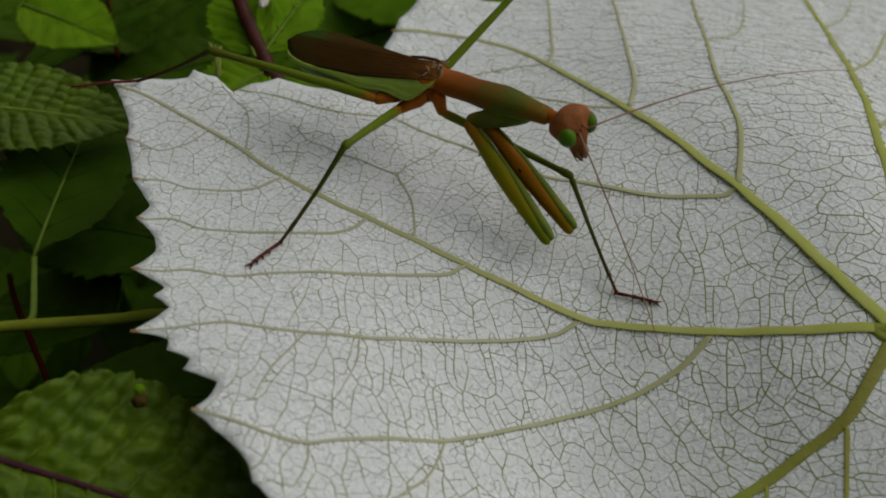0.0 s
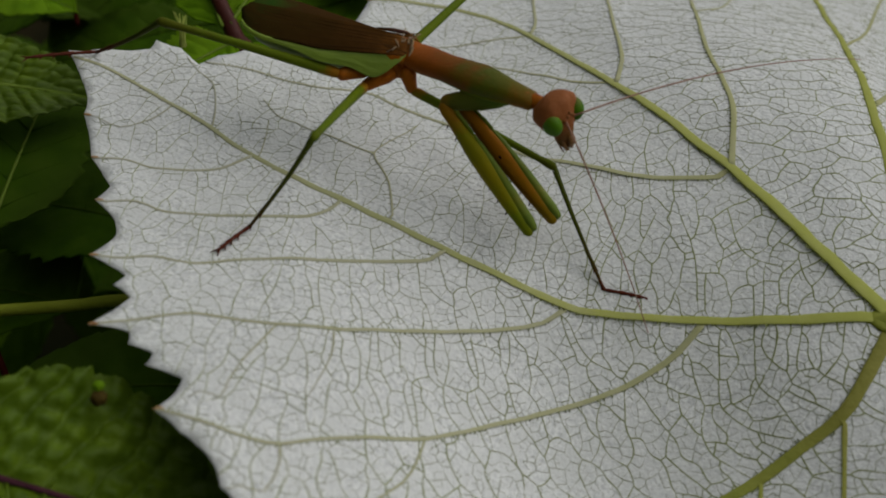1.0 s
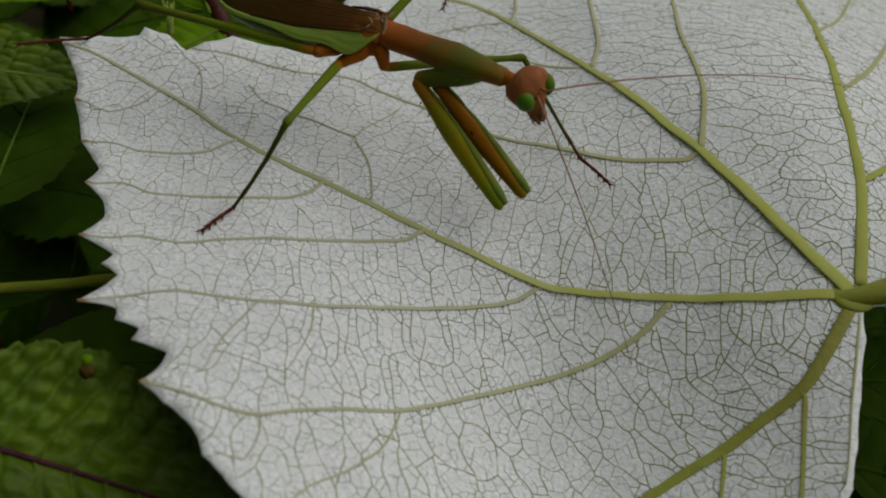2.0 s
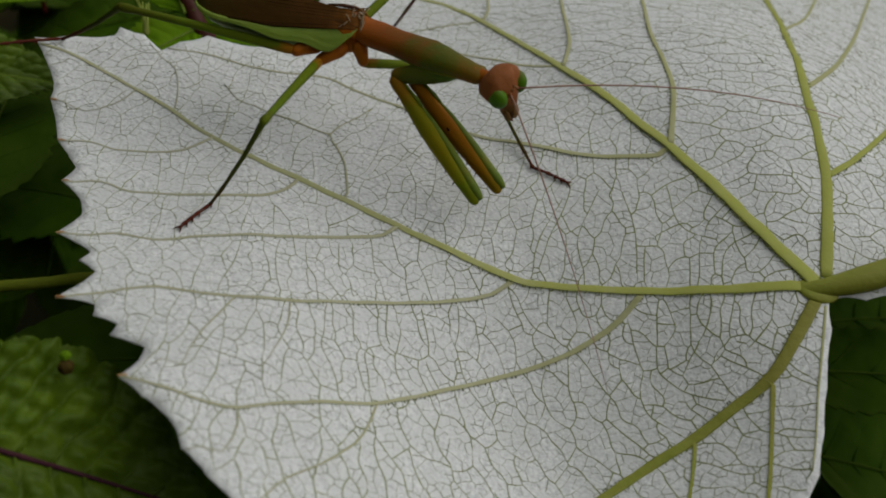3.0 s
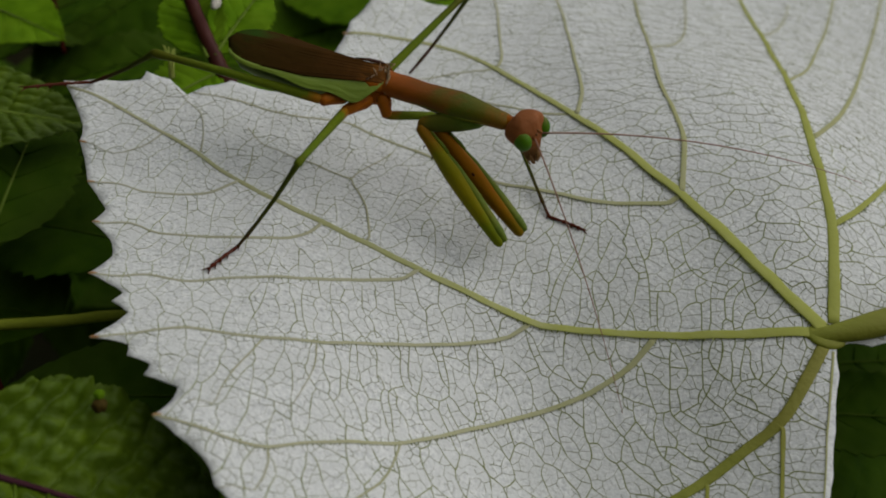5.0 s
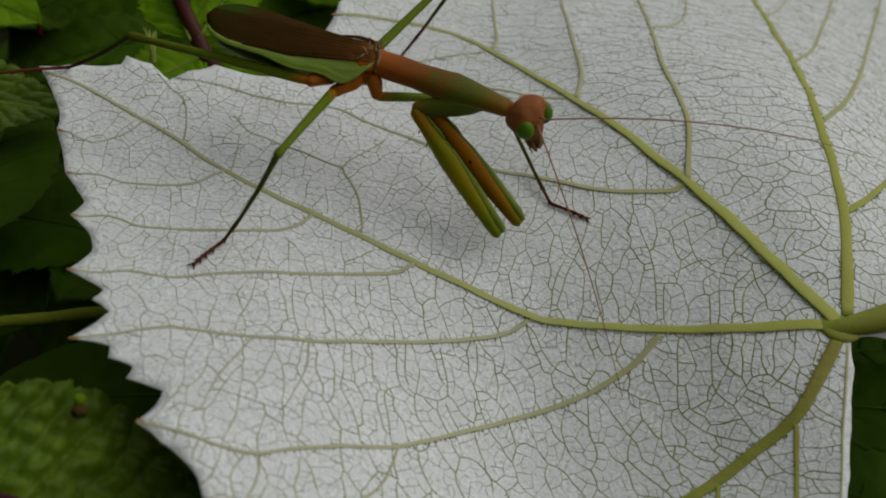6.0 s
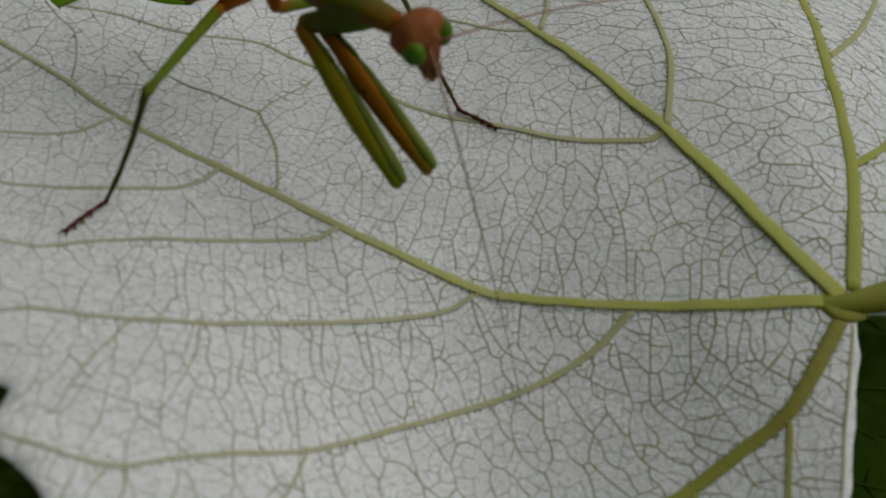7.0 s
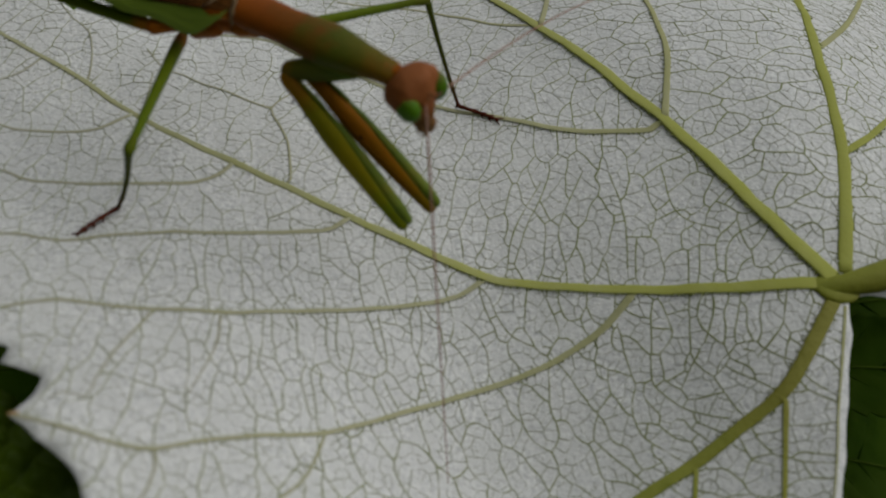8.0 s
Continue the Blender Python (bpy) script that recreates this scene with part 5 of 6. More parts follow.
LEAVES = [
    # name, base, tip, half width, surface, vein, teeth, pucker, roll, label
    ("nettle_leaf", (-49.7, -40.6, 1.0), (-18.8, -39.1, -6.0), 11.3, BRIGHT, PURPLE, 4, 1.0, 8, "yellow-green puckered leaf with a purple midrib, below the vine leaf"),
    ("nettle_leaf", (-85.5, 13.9, -12.0), (-57.3, 21.4, -12.0), 7.8, BRIGHT, PALE_VEIN, 9, 0.78, 8, "green blistered leaf under the vine leaf's tip"),
    ("leaf", (-63.6, -1.3, -20.0), (-67.7, 31.1, -17.0), 8.5, DARKG, PALE_VEIN, 7, 0.12, 6, "smooth dark green leaf with a pale midrib"),
    ("mint_leaf", (-42.9, 29.0, -6), (-51.9, 43.2, -3), 4.7, MINT, PALE_VEIN, 8, 0.35, -14, "fresh green leaf on the purple stem"),
    ("mint_leaf", (-42.1, 29.8, -6), (-38.7, 47.6, -3), 4.4, MINT, PALE_VEIN, 8, 0.35, 14, "fresh green leaf on the purple stem"),
    ("mint_leaf", (-41.0, 29, -8), (-48.5, 18.5, -7), 5.2, MINT, PALE_VEIN, 7, 0.35, 0, "small fresh green leaf on the purple stem"),
    ("mint_leaf", (-40.5, 28.5, -8), (-30, 19, -9), 5.0, MINT, PALE_VEIN, 7, 0.3, 0, "small fresh green leaf on the purple stem"),
    ("leaf", (-88.9, 48.6, -20.0), (-71.4, 45.8, -20.0), 7.0, MINT, PALE_VEIN, 8, 0.3, 6, "yellow-green leaf beside the blistered leaf"),
    ("leaf", (-21, 80, -30), (-52, 62, -29), 13, MIDG, SHADE_VEIN, 6, 0.3, 10, "leaf in the shade, its green dimmed to match"),
    ("leaf", (-18, 74, -22), (-46, 80, -26), 11, MIDG, SHADE_VEIN, 6, 0.3, -5, "leaf in the shade, its green dimmed to match"),
    ("leaf", (-54, 60, -31), (-84, 49, -35), 9, DARKG, SHADE_VEIN, 6, 0.3, 10, "leaf in the shade, its green darkened to match"),
    ("leaf", (-70, 72, -28), (-98, 55, -36), 13, DARKG, SHADE_VEIN, 6, 0.3, 14, "leaf in the shade, its green dimmed to match"),
    ("leaf", (-68, 95, -40), (-92, 68, -48), 14, DARKG, SHADE_VEIN, 6, 0.3, 4, "leaf in the shade, its green darkened to match"),
    ("leaf", (-27, -13, -23), (-63, -13, -31), 11, DARKG, SHADE_VEIN, 10, 0.5, 12, "toothed leaf in the vine leaf's shade, its green darkened to match"),
    ("leaf", (-44, 10, -26), (-78, 18, -31), 12, DARKG, SHADE_VEIN, 8, 0.4, 6, "leaf in the shade, its green darkened to match"),
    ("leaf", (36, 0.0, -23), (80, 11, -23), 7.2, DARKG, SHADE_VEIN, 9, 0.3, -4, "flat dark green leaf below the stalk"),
    ("leaf", (50, 19, -34), (82, 33, -37), 11, DARKG, SHADE_VEIN, 7, 0.3, 0, "leaf in the shade, its green darkened to match"),
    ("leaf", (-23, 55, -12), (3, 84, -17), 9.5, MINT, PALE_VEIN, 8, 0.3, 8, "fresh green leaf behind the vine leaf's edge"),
    ("leaf", (-55, 1, -34), (-80, 8, -41), 11, DARKG, SHADE_VEIN, 8, 0.4, 0, "leaf in the shade, its green darkened to match"),
    ("leaf", (50, 1, -40), (84, 6, -47), 12, DARKG, SHADE_VEIN, 8, 0.4, 0, "leaf in the shade, its green darkened to match"),
    ("leaf", (-98.7, 68.0, -45.0), (-88.8, 98.1, -51.0), 14, DARKG, SHADE_VEIN, 7, 0.35, 5, "leaf in the shade, its green dimmed to match"),
    ("leaf", (-72.8, 87.0, -45.0), (-104.1, 109.8, -51.0), 15, DARKG, SHADE_VEIN, 7, 0.35, 0, "leaf in the shade, its green dimmed to match"),
    ("leaf", (-107.7, 59.9, -38.0), (-100.2, 90.3, -44.0), 13, DARKG, SHADE_VEIN, 7, 0.35, 10, "leaf in the shade, its green dimmed to match"),
    ("leaf", (47.4, 127.7, -40.0), (88.6, 164.6, -46.0), 16, DARKG, SHADE_VEIN, 7, 0.35, 0, "leaf in the shade, its green dimmed to match"),
    ("leaf", (42.7, 160.1, -55.0), (78.5, 171.3, -61.0), 16, MIDG, SHADE_VEIN, 7, 0.35, 0, "leaf in the shade, its green dimmed to match"),
    ("leaf", (-31.0, 93.7, -40.0), (-60.4, 110.7, -46.0), 14, DARKG, SHADE_VEIN, 7, 0.35, 0, "leaf in the shade, its green dimmed to match"),
]
for i, (name, base, tip, half, mat, vein, teeth, rough, roll, label) in enumerate(LEAVES):
    veins, blister = {0: (10, 2.1), 1: (13, 1.3)}.get(i, (7, 1.7))
    place_leaf(build_leaf(name, gap(base, tip), half, mat, vein, teeth, rough, seed=i + 1, label=label, side_veins=veins, blister=blister), base, tip, roll)

# a thicket further down, the shade there also put into its leaves' colours
under = [build_leaf("shade_leaf", 38, 11, DARKG, SHADE_VEIN, 8, 0.4, seed=40, label="leaf deep in the thicket, its green darkened for shade"),
         build_leaf("shade_leaf", 30, 9, MIDG, SHADE_VEIN, 7, 0.3, seed=41, label="leaf deep in the thicket, its green dimmed for shade")]
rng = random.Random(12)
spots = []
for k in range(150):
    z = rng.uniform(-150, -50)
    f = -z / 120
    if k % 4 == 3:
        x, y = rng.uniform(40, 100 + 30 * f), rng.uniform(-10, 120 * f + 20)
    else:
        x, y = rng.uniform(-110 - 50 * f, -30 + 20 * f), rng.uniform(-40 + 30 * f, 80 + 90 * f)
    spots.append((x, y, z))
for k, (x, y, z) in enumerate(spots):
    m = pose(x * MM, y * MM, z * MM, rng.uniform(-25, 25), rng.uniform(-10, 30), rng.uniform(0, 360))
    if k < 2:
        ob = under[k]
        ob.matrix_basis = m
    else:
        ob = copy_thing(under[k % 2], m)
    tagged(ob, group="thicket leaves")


def build_stem(name, points, r0, r1, mat, label, sides=10, nodes=()):
    thing = tagged(new(name), label, "stem")
    s = spline(points, 1.5)
    n = len(s)
    rad = [(r0 + (r1 - r0) * i / (n - 1)) * (1 + sum(0.35 * math.exp(-((i / (n - 1) - q) / 0.02) ** 2) for q in nodes)) * MM for i in range(n)]
    part("stem", tube(bmesh.new(), s * MM, rad, sides, wobble=0.03), mat, thing)
    return thing


build_stem("purple_stem", [(-54, 45, 8), (-48.4, 37.7, -1), (-44.3, 32.4, -4.5), (-41.5, 29.6, -7.5), (-38, 26, -14), (-34, 20, -60), (-32, 16, -220)], 0.95, 1.3, PURPLE_STEM, "thick purple-brown stem rising past the leaf", 12, (0.12,))
twig = build_stem("broken_twig", [(-41.4, 60, 1), (-42.2, 48, 1), (-42.8, 38.6, 0), (-43.0, 35.6, -0.4)], 0.85, 0.7, LIME_STALK, "short olive twig with a white broken end")
bm = bmesh.new()
bmesh.ops.create_icosphere(bm, subdivisions=3, radius=1)
for v in bm.verts:
    v.co = Vector((v.co.x * 0.62 - 43.1, v.co.y * 1.5 + 34.4, v.co.z * 0.6 - 0.5)) * MM + v.co * 0.0002 * noise.noise(v.co * 3)
part("broken_end", bm, TORN, twig, "white frayed end")
build_stem("green_stalk", [(-80, -22, -17), (-59.8, -15.3, -16), (-49, -11.5, -16), (-41, -8.5, -16), (-20, -2, -18), (0, 4, -30)], 0.72, 0.62, LIME_STALK, "yellow-green leaf stalk in the shade")
build_stem("thin_stalk", [(-58.2, -15, -16.5), (-58.1, -12.6, -17.0), (-61.3, -6.0, -19.0), (-63.6, -1.3, -20.0)], 0.45, 0.4, PALE_VEIN, "thin pale stalk in the shade")
build_stem("red_stem", [(-72, 4, -32), (-67.7, -2.1, -30), (-57.7, -13.9, -30), (-50, -24, -34), (-46, -30, -60)], 0.4, 0.42, RED_STEM, "thin dark red stem in the shade")

build_stem("red_stem", [(-92, 84, -36), (-85.4, 72.1, -32), (-79, 60, -31), (-74.8, 51.8, -30)], 0.25, 0.4, RED_STEM, "thin dark red shoot in the shade")

GALL = material("gall_brown", [(0.045, 0.030, 0.006), (0.075, 0.055, 0.010)], 500, 0.7, 0.4, 1500, spec=0.05)
# a small gall on the margin of the puckered leaf
gall = tagged(new("leaf_gall"), "small round green gall with a brown base on the puckered leaf", "gall")
for name, x, y, z, r, mat in (("gall_base", -35.3, -31.9, 0.7, 0.7, GALL), ("gall_head", -35.6, -31.0, 1.2, 0.5, MINT)):
    bm = bmesh.new()
    bmesh.ops.create_icosphere(bm, subdivisions=3, radius=1)
    for v in bm.verts:
        v.co = (Vector((x, y, z)) + v.co * r * (1 + 0.3 * noise.noise(v.co * 1.7 + Vector((r, 0, 0))))) * MM
    part(name, bm, mat, gall)

# an unseen green bank added to block sky light beside and behind the viewer
BLOCKER = material("blocker_green", [(0.020, 0.034, 0.006), (0.035, 0.055, 0.010), (0.05, 0.075, 0.015)], 30, 0.9, 0.8, 90, spec=0.02, second=(0.018, 0.024, 0.006))
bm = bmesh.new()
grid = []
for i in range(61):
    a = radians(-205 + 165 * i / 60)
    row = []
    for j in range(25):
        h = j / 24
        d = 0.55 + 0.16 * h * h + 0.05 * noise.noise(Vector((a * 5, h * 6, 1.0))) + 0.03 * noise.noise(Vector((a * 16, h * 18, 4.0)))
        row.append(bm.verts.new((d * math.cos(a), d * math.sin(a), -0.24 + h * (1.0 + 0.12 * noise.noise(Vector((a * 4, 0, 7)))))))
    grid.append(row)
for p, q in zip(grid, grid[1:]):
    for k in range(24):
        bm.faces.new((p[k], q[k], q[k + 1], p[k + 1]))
sky_blocker = part("light_blocker", bm, BLOCKER)
sky_blocker.modifiers.new("thickness", "SOLIDIFY").thickness = 0.06
tagged(sky_blocker, "unseen dark green bank added to block sky light", "shrubs", kind="structure")

# a frayed pale tuft caught at the leaf's edge
tuft = tagged(new("frayed_tuft"), "pale frayed shred of leaf at the vine leaf's edge", "leaf shred")
for k in range(16):
    lean = rng.uniform(-0.5, 0.5)
    p0 = Vector((-44.0 + rng.uniform(-0.3, 0.3), 17.6 + rng.uniform(-0.3, 0.3), -0.6))
    high = rng.uniform(0.5, 1.0)
    p1 = p0 + Vector((-0.7 * high + 0.5 * lean, 2.2 * high, 1.6 * high))
    p2 = p1 + Vector((-0.6 + 1.4 * lean, 1.0 * high + rng.uniform(0, 0.5), 0.6 + rng.uniform(0, 0.5)))
    part("shred", tube(bmesh.new(), [p0 * MM, p1 * MM, p2 * MM], [0.2 * MM, 0.16 * MM, 0.06 * MM], 5, wobble=0.3), DRY if k % 4 else PALE_VEIN, tuft)


# ---- what moves: the mantis sways, steps and turns ----
BODY = [
    (0, -15.8, 12.9, 9.0, 3.6, -5.2, -6.2),
    (0.2, -16.3, 12.2, 9.2, 3.9, -5.3, -7.3),
    (0.5, -15.9, 13.2, 8.6, 2.9, -3.1, -5.5),
    (0.7, -16.2, 11.3, 9.7, 2.6, -3.3, -4.4),
    (1, -16.5, 10.4, 10.7, 4.2, -2.9, -4.0),
    (2.3, -17.2, 10.1, 12.1, 2.8, -1.4, -2.6),
    (2.5, -16.6, 10.3, 11.5, 3.8, -3.3, -1.2),
    (3, -16.8, 10.2, 12.3, 4.0, -2.7, -0.8),
    (3.5, -17.3, 10.1, 11.9, 3.4, -3.5, -1.4),
    (4, -17.2, 10.8, 11.2, 1.8, -1.5, -1.9),
    (4.5, -16.9, 11.8, 10.3, 0.6, -2.0, -0.2),
    (5.8, -16.7, 10.4, 11.7, 0.6, 3.0, -0.0),
    (6, -17.0, 10.5, 12.0, 1.4, 1.7, 1.7),
    (6.1, -17.1, 10.0, 12.1, 1.1, 3.3, -0.7),
    (6.2, -17.1, 10.9, 11.2, 1.5, 2.1, -0.7),
    (6.3, -17.5, 10.4, 11.8, 0.9, 2.2, -2.9),
    (6.4, -18.2, 10.2, 12.2, 0.5, 1.0, -5.7),
    (6.5, -18.9, 11.1, 12.0, 6.6, -8.4, -3.9),
    (6.8, -19.3, 11.4, 11.9, 4.6, -8.6, -4.4),
    (7, -18.7, 10.0, 14.1, 5.0, -7.7, -5.1),
    (7.5, -18.9, 10.8, 13.1, 5.4, -7.1, -4.3),
    (8, -20.2, -0.3, 17.7, 16.5, -3.3, -14.7),
]
# where each foot stands: seconds, ankle x, y, toe x, y, lift
FEET = {
    "near_mid": [(0, -28.1, -9.5, -30.2, -13.6, 0), (7.5, -28.1, -9.6, -30.2, -13.6, 0), (8, -28.3, -11.0, -30.1, -13.7, 0)],
    "fore_mid": [(0, 8.7, -4.5, 13.3, -5.0, 0), (1.3, 8.8, -4.5, 13.3, -5.0, 0), (1.75, 7.8, 2.5, 12.2, 0.8, 5), (2.2, 6.6, 7.3, 10.6, 4.5, 0.6), (2.5, 5.5, 6.3, 9.6, 4.8, 0),
                 (6.3, 5.6, 6.1, 9.8, 4.8, 0), (6.4, 4.8, 8.6, 9.0, 5.6, 1.5), (6.5, 1.1, 11.8, 4.7, 9.0, 0.4), (6.8, 0.7, 11.4, 4.6, 9.0, 0), (8, 0.1, 10.9, 4.5, 9.1, 0)],
    "near_hind": [(0, -52.8, 13.4, -60.1, 8.5, 0), (8, -52.8, 13.4, -60.1, 8.5, 0)],
    "far_hind": [(0, -3.0, 49.5, 0.0, 52.0, 9), (1.3, -3.0, 49.5, 0.0, 52.0, 9), (1.8, -9, 43, -9, 40, 8), (2.25, -14.8, 34.6, -15.3, 31.2, 0), (8, -15.0, 34.4, -15.4, 31.2, 0)],
}
HIPS = {"near_mid": ((-0.9, -1.6, -1.4), (-3.5, -3.5, -2.5)), "fore_mid": ((0.5, -1.5, -0.8), (1.4, -2.6, -2.6)), "near_hind": ((-3.4, -1.6, -1.4), (-5.9, -3.9, -1.1)), "far_hind": ((-2.5, 0.6, -1.6), (-1.0, 1.5, -2.0))}
LENGTHS = {"near_mid": (15.0, 13.0), "fore_mid": (17.2, 14.0), "near_hind": (19.5, 17.5), "far_hind": (23, 19)}
# how far the coxae of the middle legs swing
SWING = {"fore_mid": [(0, 0, 0, 0), (7.2, 0, 0, 0), (7.6, 0.4, 0.8, 0.1), (8, 1.4, 2.2, 0.3)], "near_mid": [(0, 0, 0, 0), (7.4, 0, 0, 0), (8, -1.5, 1.5, -2.0)]}
# towards which side each knee points
POLES = {"near_mid": [(0, 0.19, -0.32, 0.93), (0.5, 0.2, -0.32, 0.93), (1, 0.23, -0.46, 0.86), (2.5, 0.21, -0.49, 0.84), (4.5, 0.25, -0.43, 0.86), (6.5, 0.18, -0.44, 0.88), (7.5, 0.16, -0.49, 0.85), (8, 0.16, -0.72, 0.67)],
         "near_hind": [(0, -0.32, -0.42, 0.85)], "far_hind": [(0, 0.3, 0.2, 0.6), (1.3, 0.3, 0.2, 0.6), (2.25, 0.5, 0.46, 0.74)],
         "fore_mid": [(0, 0.5, 0.21, 0.98), (0.5, 0.5, 0.67, 0.74), (1, 0.5, 0.63, 0.78), (1.3, 0.5, 0.5, 0.8), (2.2, 0.05, 1, -0.05), (2.5, 0.05, 1, -0.05), (4.5, 0.15, 0.98, 0.08), (6.2, 0.1, 0.99, 0.05), (6.5, -0.1, 0.99, 0.08), (7, -0.08, 0.99, 0.1), (7.5, 0, 0.97, 0.2), (8, 0.32, 0.56, 0.76)]}
# the tips of the antennae
FAR_TIP = [(0, 34.6, 27.9, 10.6), (1.0, 34.2, 24.0, 11.3), (2.3, 32.8, 13.2, 11.4), (3.5, 32.6, 9.7, 11.0), (4.5, 38.1, 10.1, 10.5), (6.2, 32.6, 11.4, 11.2), (6.5, 32, 18.2, 11.7), (7, 25, 21, 11.2), (7.5, 22, 21, 10.5), (8, 16, 22, 9.5)]
NEAR_TIP = [(0, 12.2, -7.8, -2.1), (1.0, 11.8, -7.3, -1.9), (2.5, 14.9, -14.3, -4.0), (3.5, 14.8, -16, -4.2), (4.5, 14.9, -13.9, -4.0), (6.2, 13.2, -11.3, -3.2), (7, 8.9, -14.2, -4.0), (8, 3.7, -25.3, -4.5)]
# how the prothorax bends on the wing-bearing part: turns about x, y, z
FRONT = [(0, 2.2, -3.3, -3.0), (0.2, 3.1, -3.0, -2.1), (0.5, 2.6, -1.4, -1.6), (0.7, 2.7, -2.2, -1.5), (1, 4.7, -2.3, -2.0), (2.3, 3.6, -0.9, -1.3), (2.5, 3.9, 0.8, -4.2), (3, 4.5, 0.6, -3.5), (3.5, 4.2, -1.1, -3.7), (4, 2.9, 0.2, -0.7), (4.5, 1.0, 0.3, -1.9), (5.8, 1.5, 0.4, 2.4), (6, 2.0, 2.7, 1.2), (6.1, 2.2, -0.5, 2.7), (6.2, 2.8, -1.8, -0.3), (6.3, 2.6, -1.9, 2.4), (6.4, 2.6, 0.1, 5.3), (6.5, 0.6, 4.6, -2.5), (6.8, -0.1, 1.5, -3.6), (7, 5.4, -3.2, -8.5), (7.5, 7.3, -2.6, -7.6), (8, 2.8, 2.4, 11.0)]
# the head on the prothorax: place in mm and turns
HEAD_POSE = [(0, 17.91, -6.00, 2.51, -12.6, 3.8, 62.8), (0.2, 18.00, -5.94, 2.39, -14.6, 4.8, 64.7), (0.5, 17.52, -5.64, 2.64, -14.5, 1.8, 65.0), (0.7, 17.86, -6.25, 2.40, -16.7, 3.3, 63.3), (1, 17.82, -6.16, 2.54, -17.5, 6.0, 62.0), (2.3, 17.86, -5.94, 2.42, -17.1, 1.6, 62.1), (2.5, 17.65, -5.94, 2.42, -19.4, 4.5, 64.2), (3, 17.58, -5.94, 2.48, -16.5, 3.4, 63.2), (3.5, 17.61, -6.04, 2.28, -14.3, 4.5, 64.4), (4, 17.51, -6.15, 2.62, -15.5, 1.9, 61.0), (4.5, 17.44, -5.80, 2.60, -13.8, -0.2, 59.9), (5.8, 17.56, -6.20, 2.48, -18.3, -4.2, 55.7), (6, 17.42, -6.00, 2.66, -18.9, -4.2, 56.3), (6.1, 17.54, -6.18, 2.52, -20.5, -0.2, 57.6), (6.2, 17.46, -6.30, 2.52, -16.7, 1.5, 61.0), (6.3, 17.35, -6.38, 2.57, -16.2, -0.5, 59.9), (6.4, 17.32, -6.20, 2.43, -18.5, -1.8, 61.3), (6.5, 17.26, -5.91, 2.66, -21.4, 2.5, 61.7), (7, 17.53, -5.88, 2.23, -8.2, 8.3, 70.3), (7.5, 17.70, -5.51, 2.39, -9.4, 9.2, 70.5), (8, 16.96, -6.26, 2.03, -15.5, 12.3, 60.7)]


def between(rows, t):
    """A smooth value of the rows at a time."""
    r = np.array(rows, float)
    if len(r) == 1 or t <= r[0, 0]:
        return r[0, 1:]
    if t >= r[-1, 0]:
        return r[-1, 1:]
    i = int(np.searchsorted(r[:, 0], t, "right")) - 1
    h = r[i + 1, 0] - r[i, 0]
    u = (t - r[i, 0]) / h

    def slope(k):
        if k in (0, len(r) - 1):
            return np.zeros(r.shape[1] - 1)
        return (r[k + 1, 1:] - r[k - 1, 1:]) / (r[k + 1, 0] - r[k - 1, 0])

    a, b = slope(i) * h, slope(i + 1) * h
    return ((2 * u ** 3 - 3 * u ** 2 + 1) * r[i, 1:] + (u ** 3 - 2 * u ** 2 + u) * a + (-2 * u ** 3 + 3 * u ** 2) * r[i + 1, 1:] + (u ** 3 - u ** 2) * b)


def knee_of(hip, ankle, l1, l2, pole):
    d = ankle - hip
    dist = min(d.length, (l1 + l2) * 0.999)
    d.normalize()
    along = (l1 * l1 - l2 * l2 + dist * dist) / (2 * dist)
    out = math.sqrt(max(1e-8, l1 * l1 - along * along))
    side = (pole - d * pole.dot(d)).normalized()
    return hip + d * along + side * out


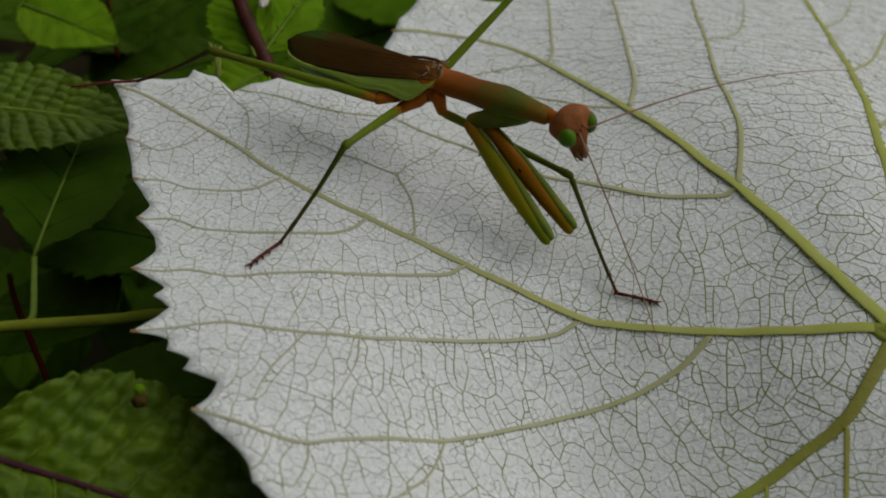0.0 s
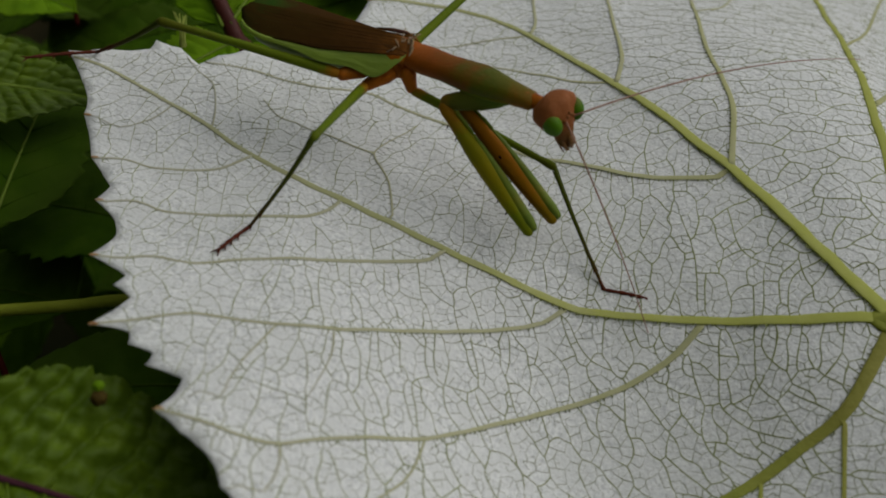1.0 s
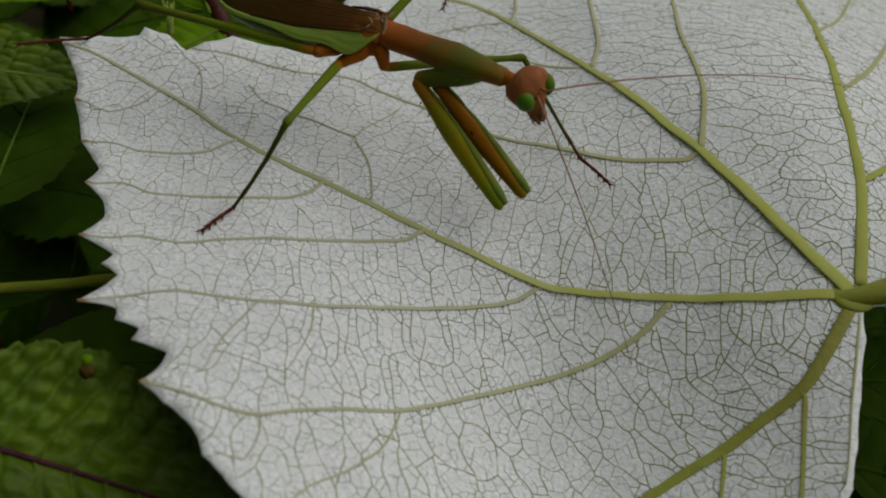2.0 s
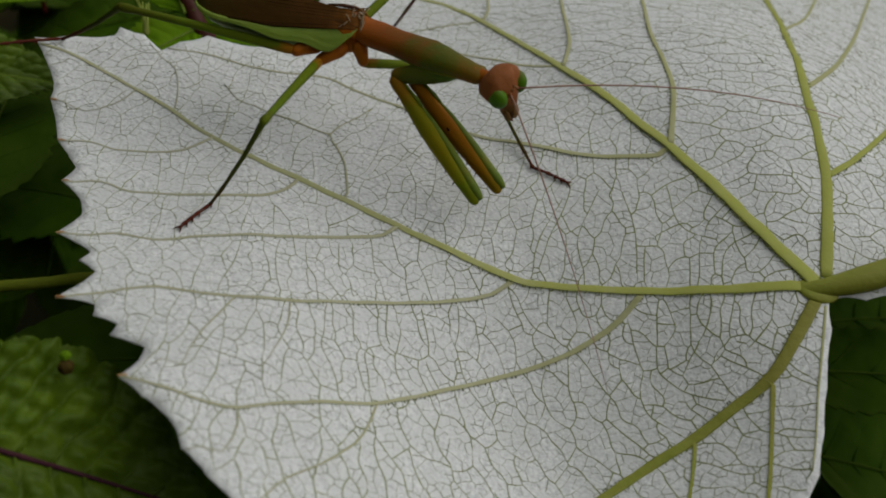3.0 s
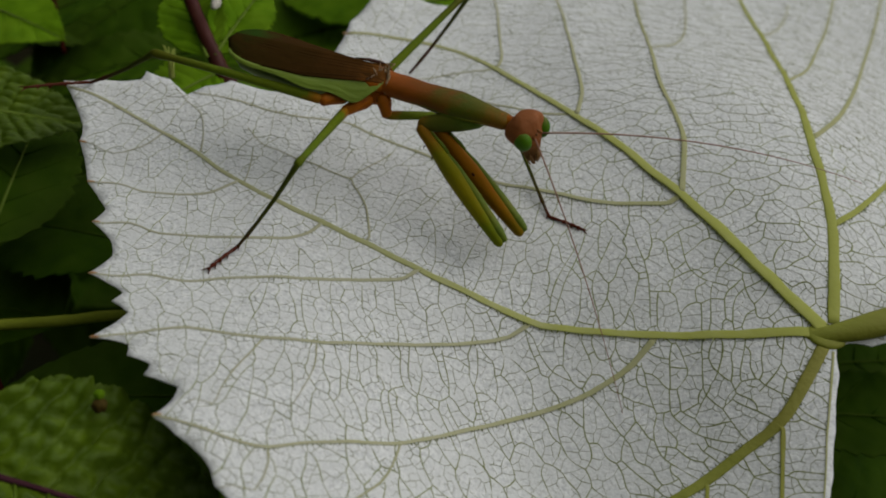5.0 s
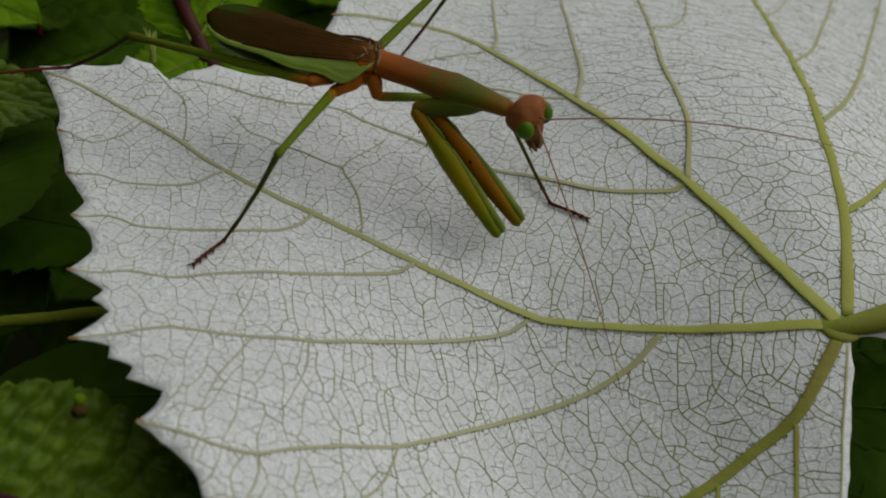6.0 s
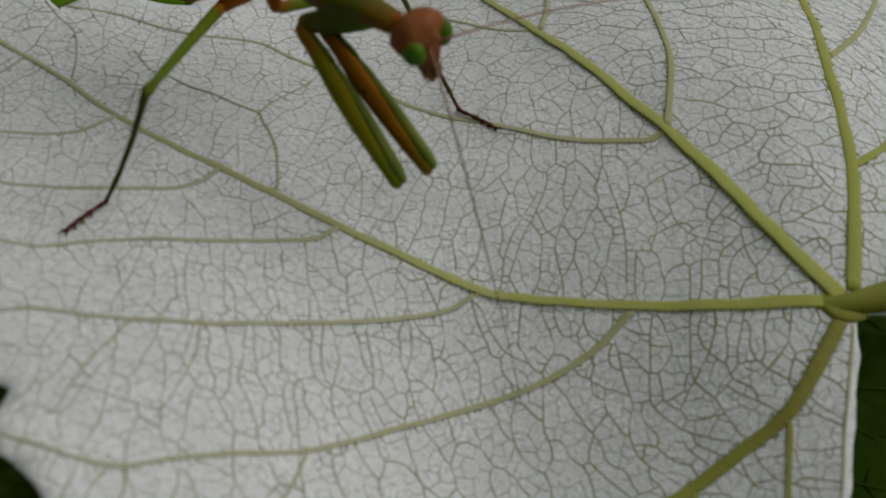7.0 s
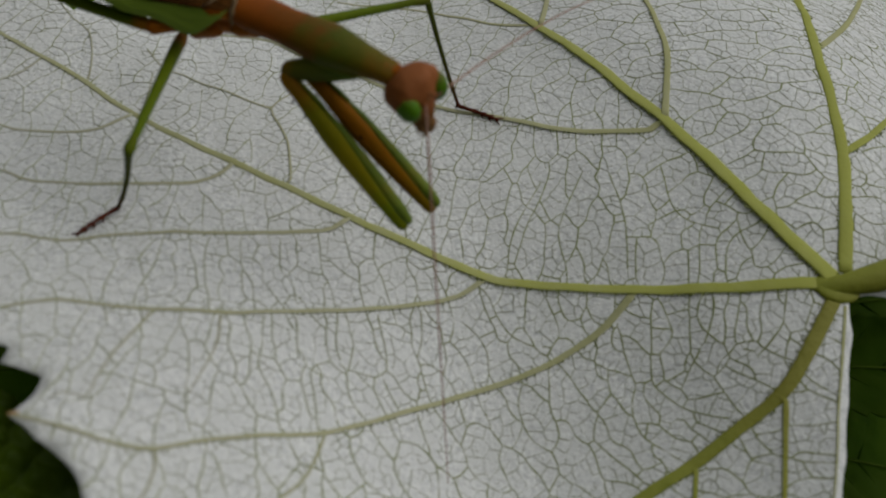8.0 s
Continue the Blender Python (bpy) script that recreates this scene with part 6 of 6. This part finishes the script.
def motions():
    times = [i / 10 for i in range(81)]
    body = {}
    for t in times:
        x, y, z, a, b, c = between(BODY, t)
        body[t] = pose(x * MM, y * MM, z * MM, a, b, c)
    walk(mantis, [(t, body[t]) for t in times])
    for key, (coxa, femur, tibia, tarsus) in mantis_legs.items():
        rows = [[], [], [], []]
        l1, l2 = LENGTHS[key]
        root = Vector(HIPS[key][0]) * MM
        for t in times:
            inv = body[t].inverted()
            ax, ay, tx, ty, lift = between(FEET[key], t)
            ankle = Vector((ax, ay, on_blade(ax, ay) + 0.45 + lift)) * MM
            toe = Vector((tx, ty, (1.0 if key == "near_hind" else on_blade(tx, ty) + 0.25 + 0.7 * lift))) * MM
            hip = Vector(HIPS[key][1]) * MM
            if key in SWING:
                hip = hip + Vector(between(SWING[key], t)) * MM
            h = body[t] @ hip
            pole = Vector(between(POLES[key], t))
            knee = knee_of(h, ankle, l1 * MM, l2 * MM, pole)
            foot = knee + (ankle - knee).normalized() * l2 * MM
            k2, a2, t2 = inv @ knee, inv @ foot, inv @ (foot + (toe - ankle).normalized() * 4.0 * MM)
            for n, (p, q) in enumerate(((root, hip), (hip, k2), (k2, a2), (a2, t2))):
                rows[n].append((t, aim(p, q)))
        for ob, r in zip((coxa, femur, tibia, tarsus), rows):
            walk(ob, r)
    bend = {t: pose(0, 0, 0, *between(FRONT, t)) for t in times}
    for ob in FRONT_PARTS:
        rest = ob.matrix_basis.copy()
        walk(ob, [(t, bend[t] @ rest) for t in times])
    far, near, heads = [], [], []
    for t in times:
        inv = body[t].inverted()
        x, y, z, a, b, c = between(HEAD_POSE, t)
        m = bend[t] @ pose(x * MM, y * MM, z * MM, a, b, c)
        heads.append((t, m))
        far.append((t, aim(m @ (Vector((0.62, -1.3, -0.35)) * MM), inv @ (Vector(between(FAR_TIP, t)) * MM))))
        near.append((t, aim(m @ (Vector((-0.62, -1.3, -0.35)) * MM), inv @ (Vector(between(NEAR_TIP, t)) * MM))))
    walk(mantis_head, heads)
    walk(antenna_far, far)
    walk(antenna_near, near)


motions()
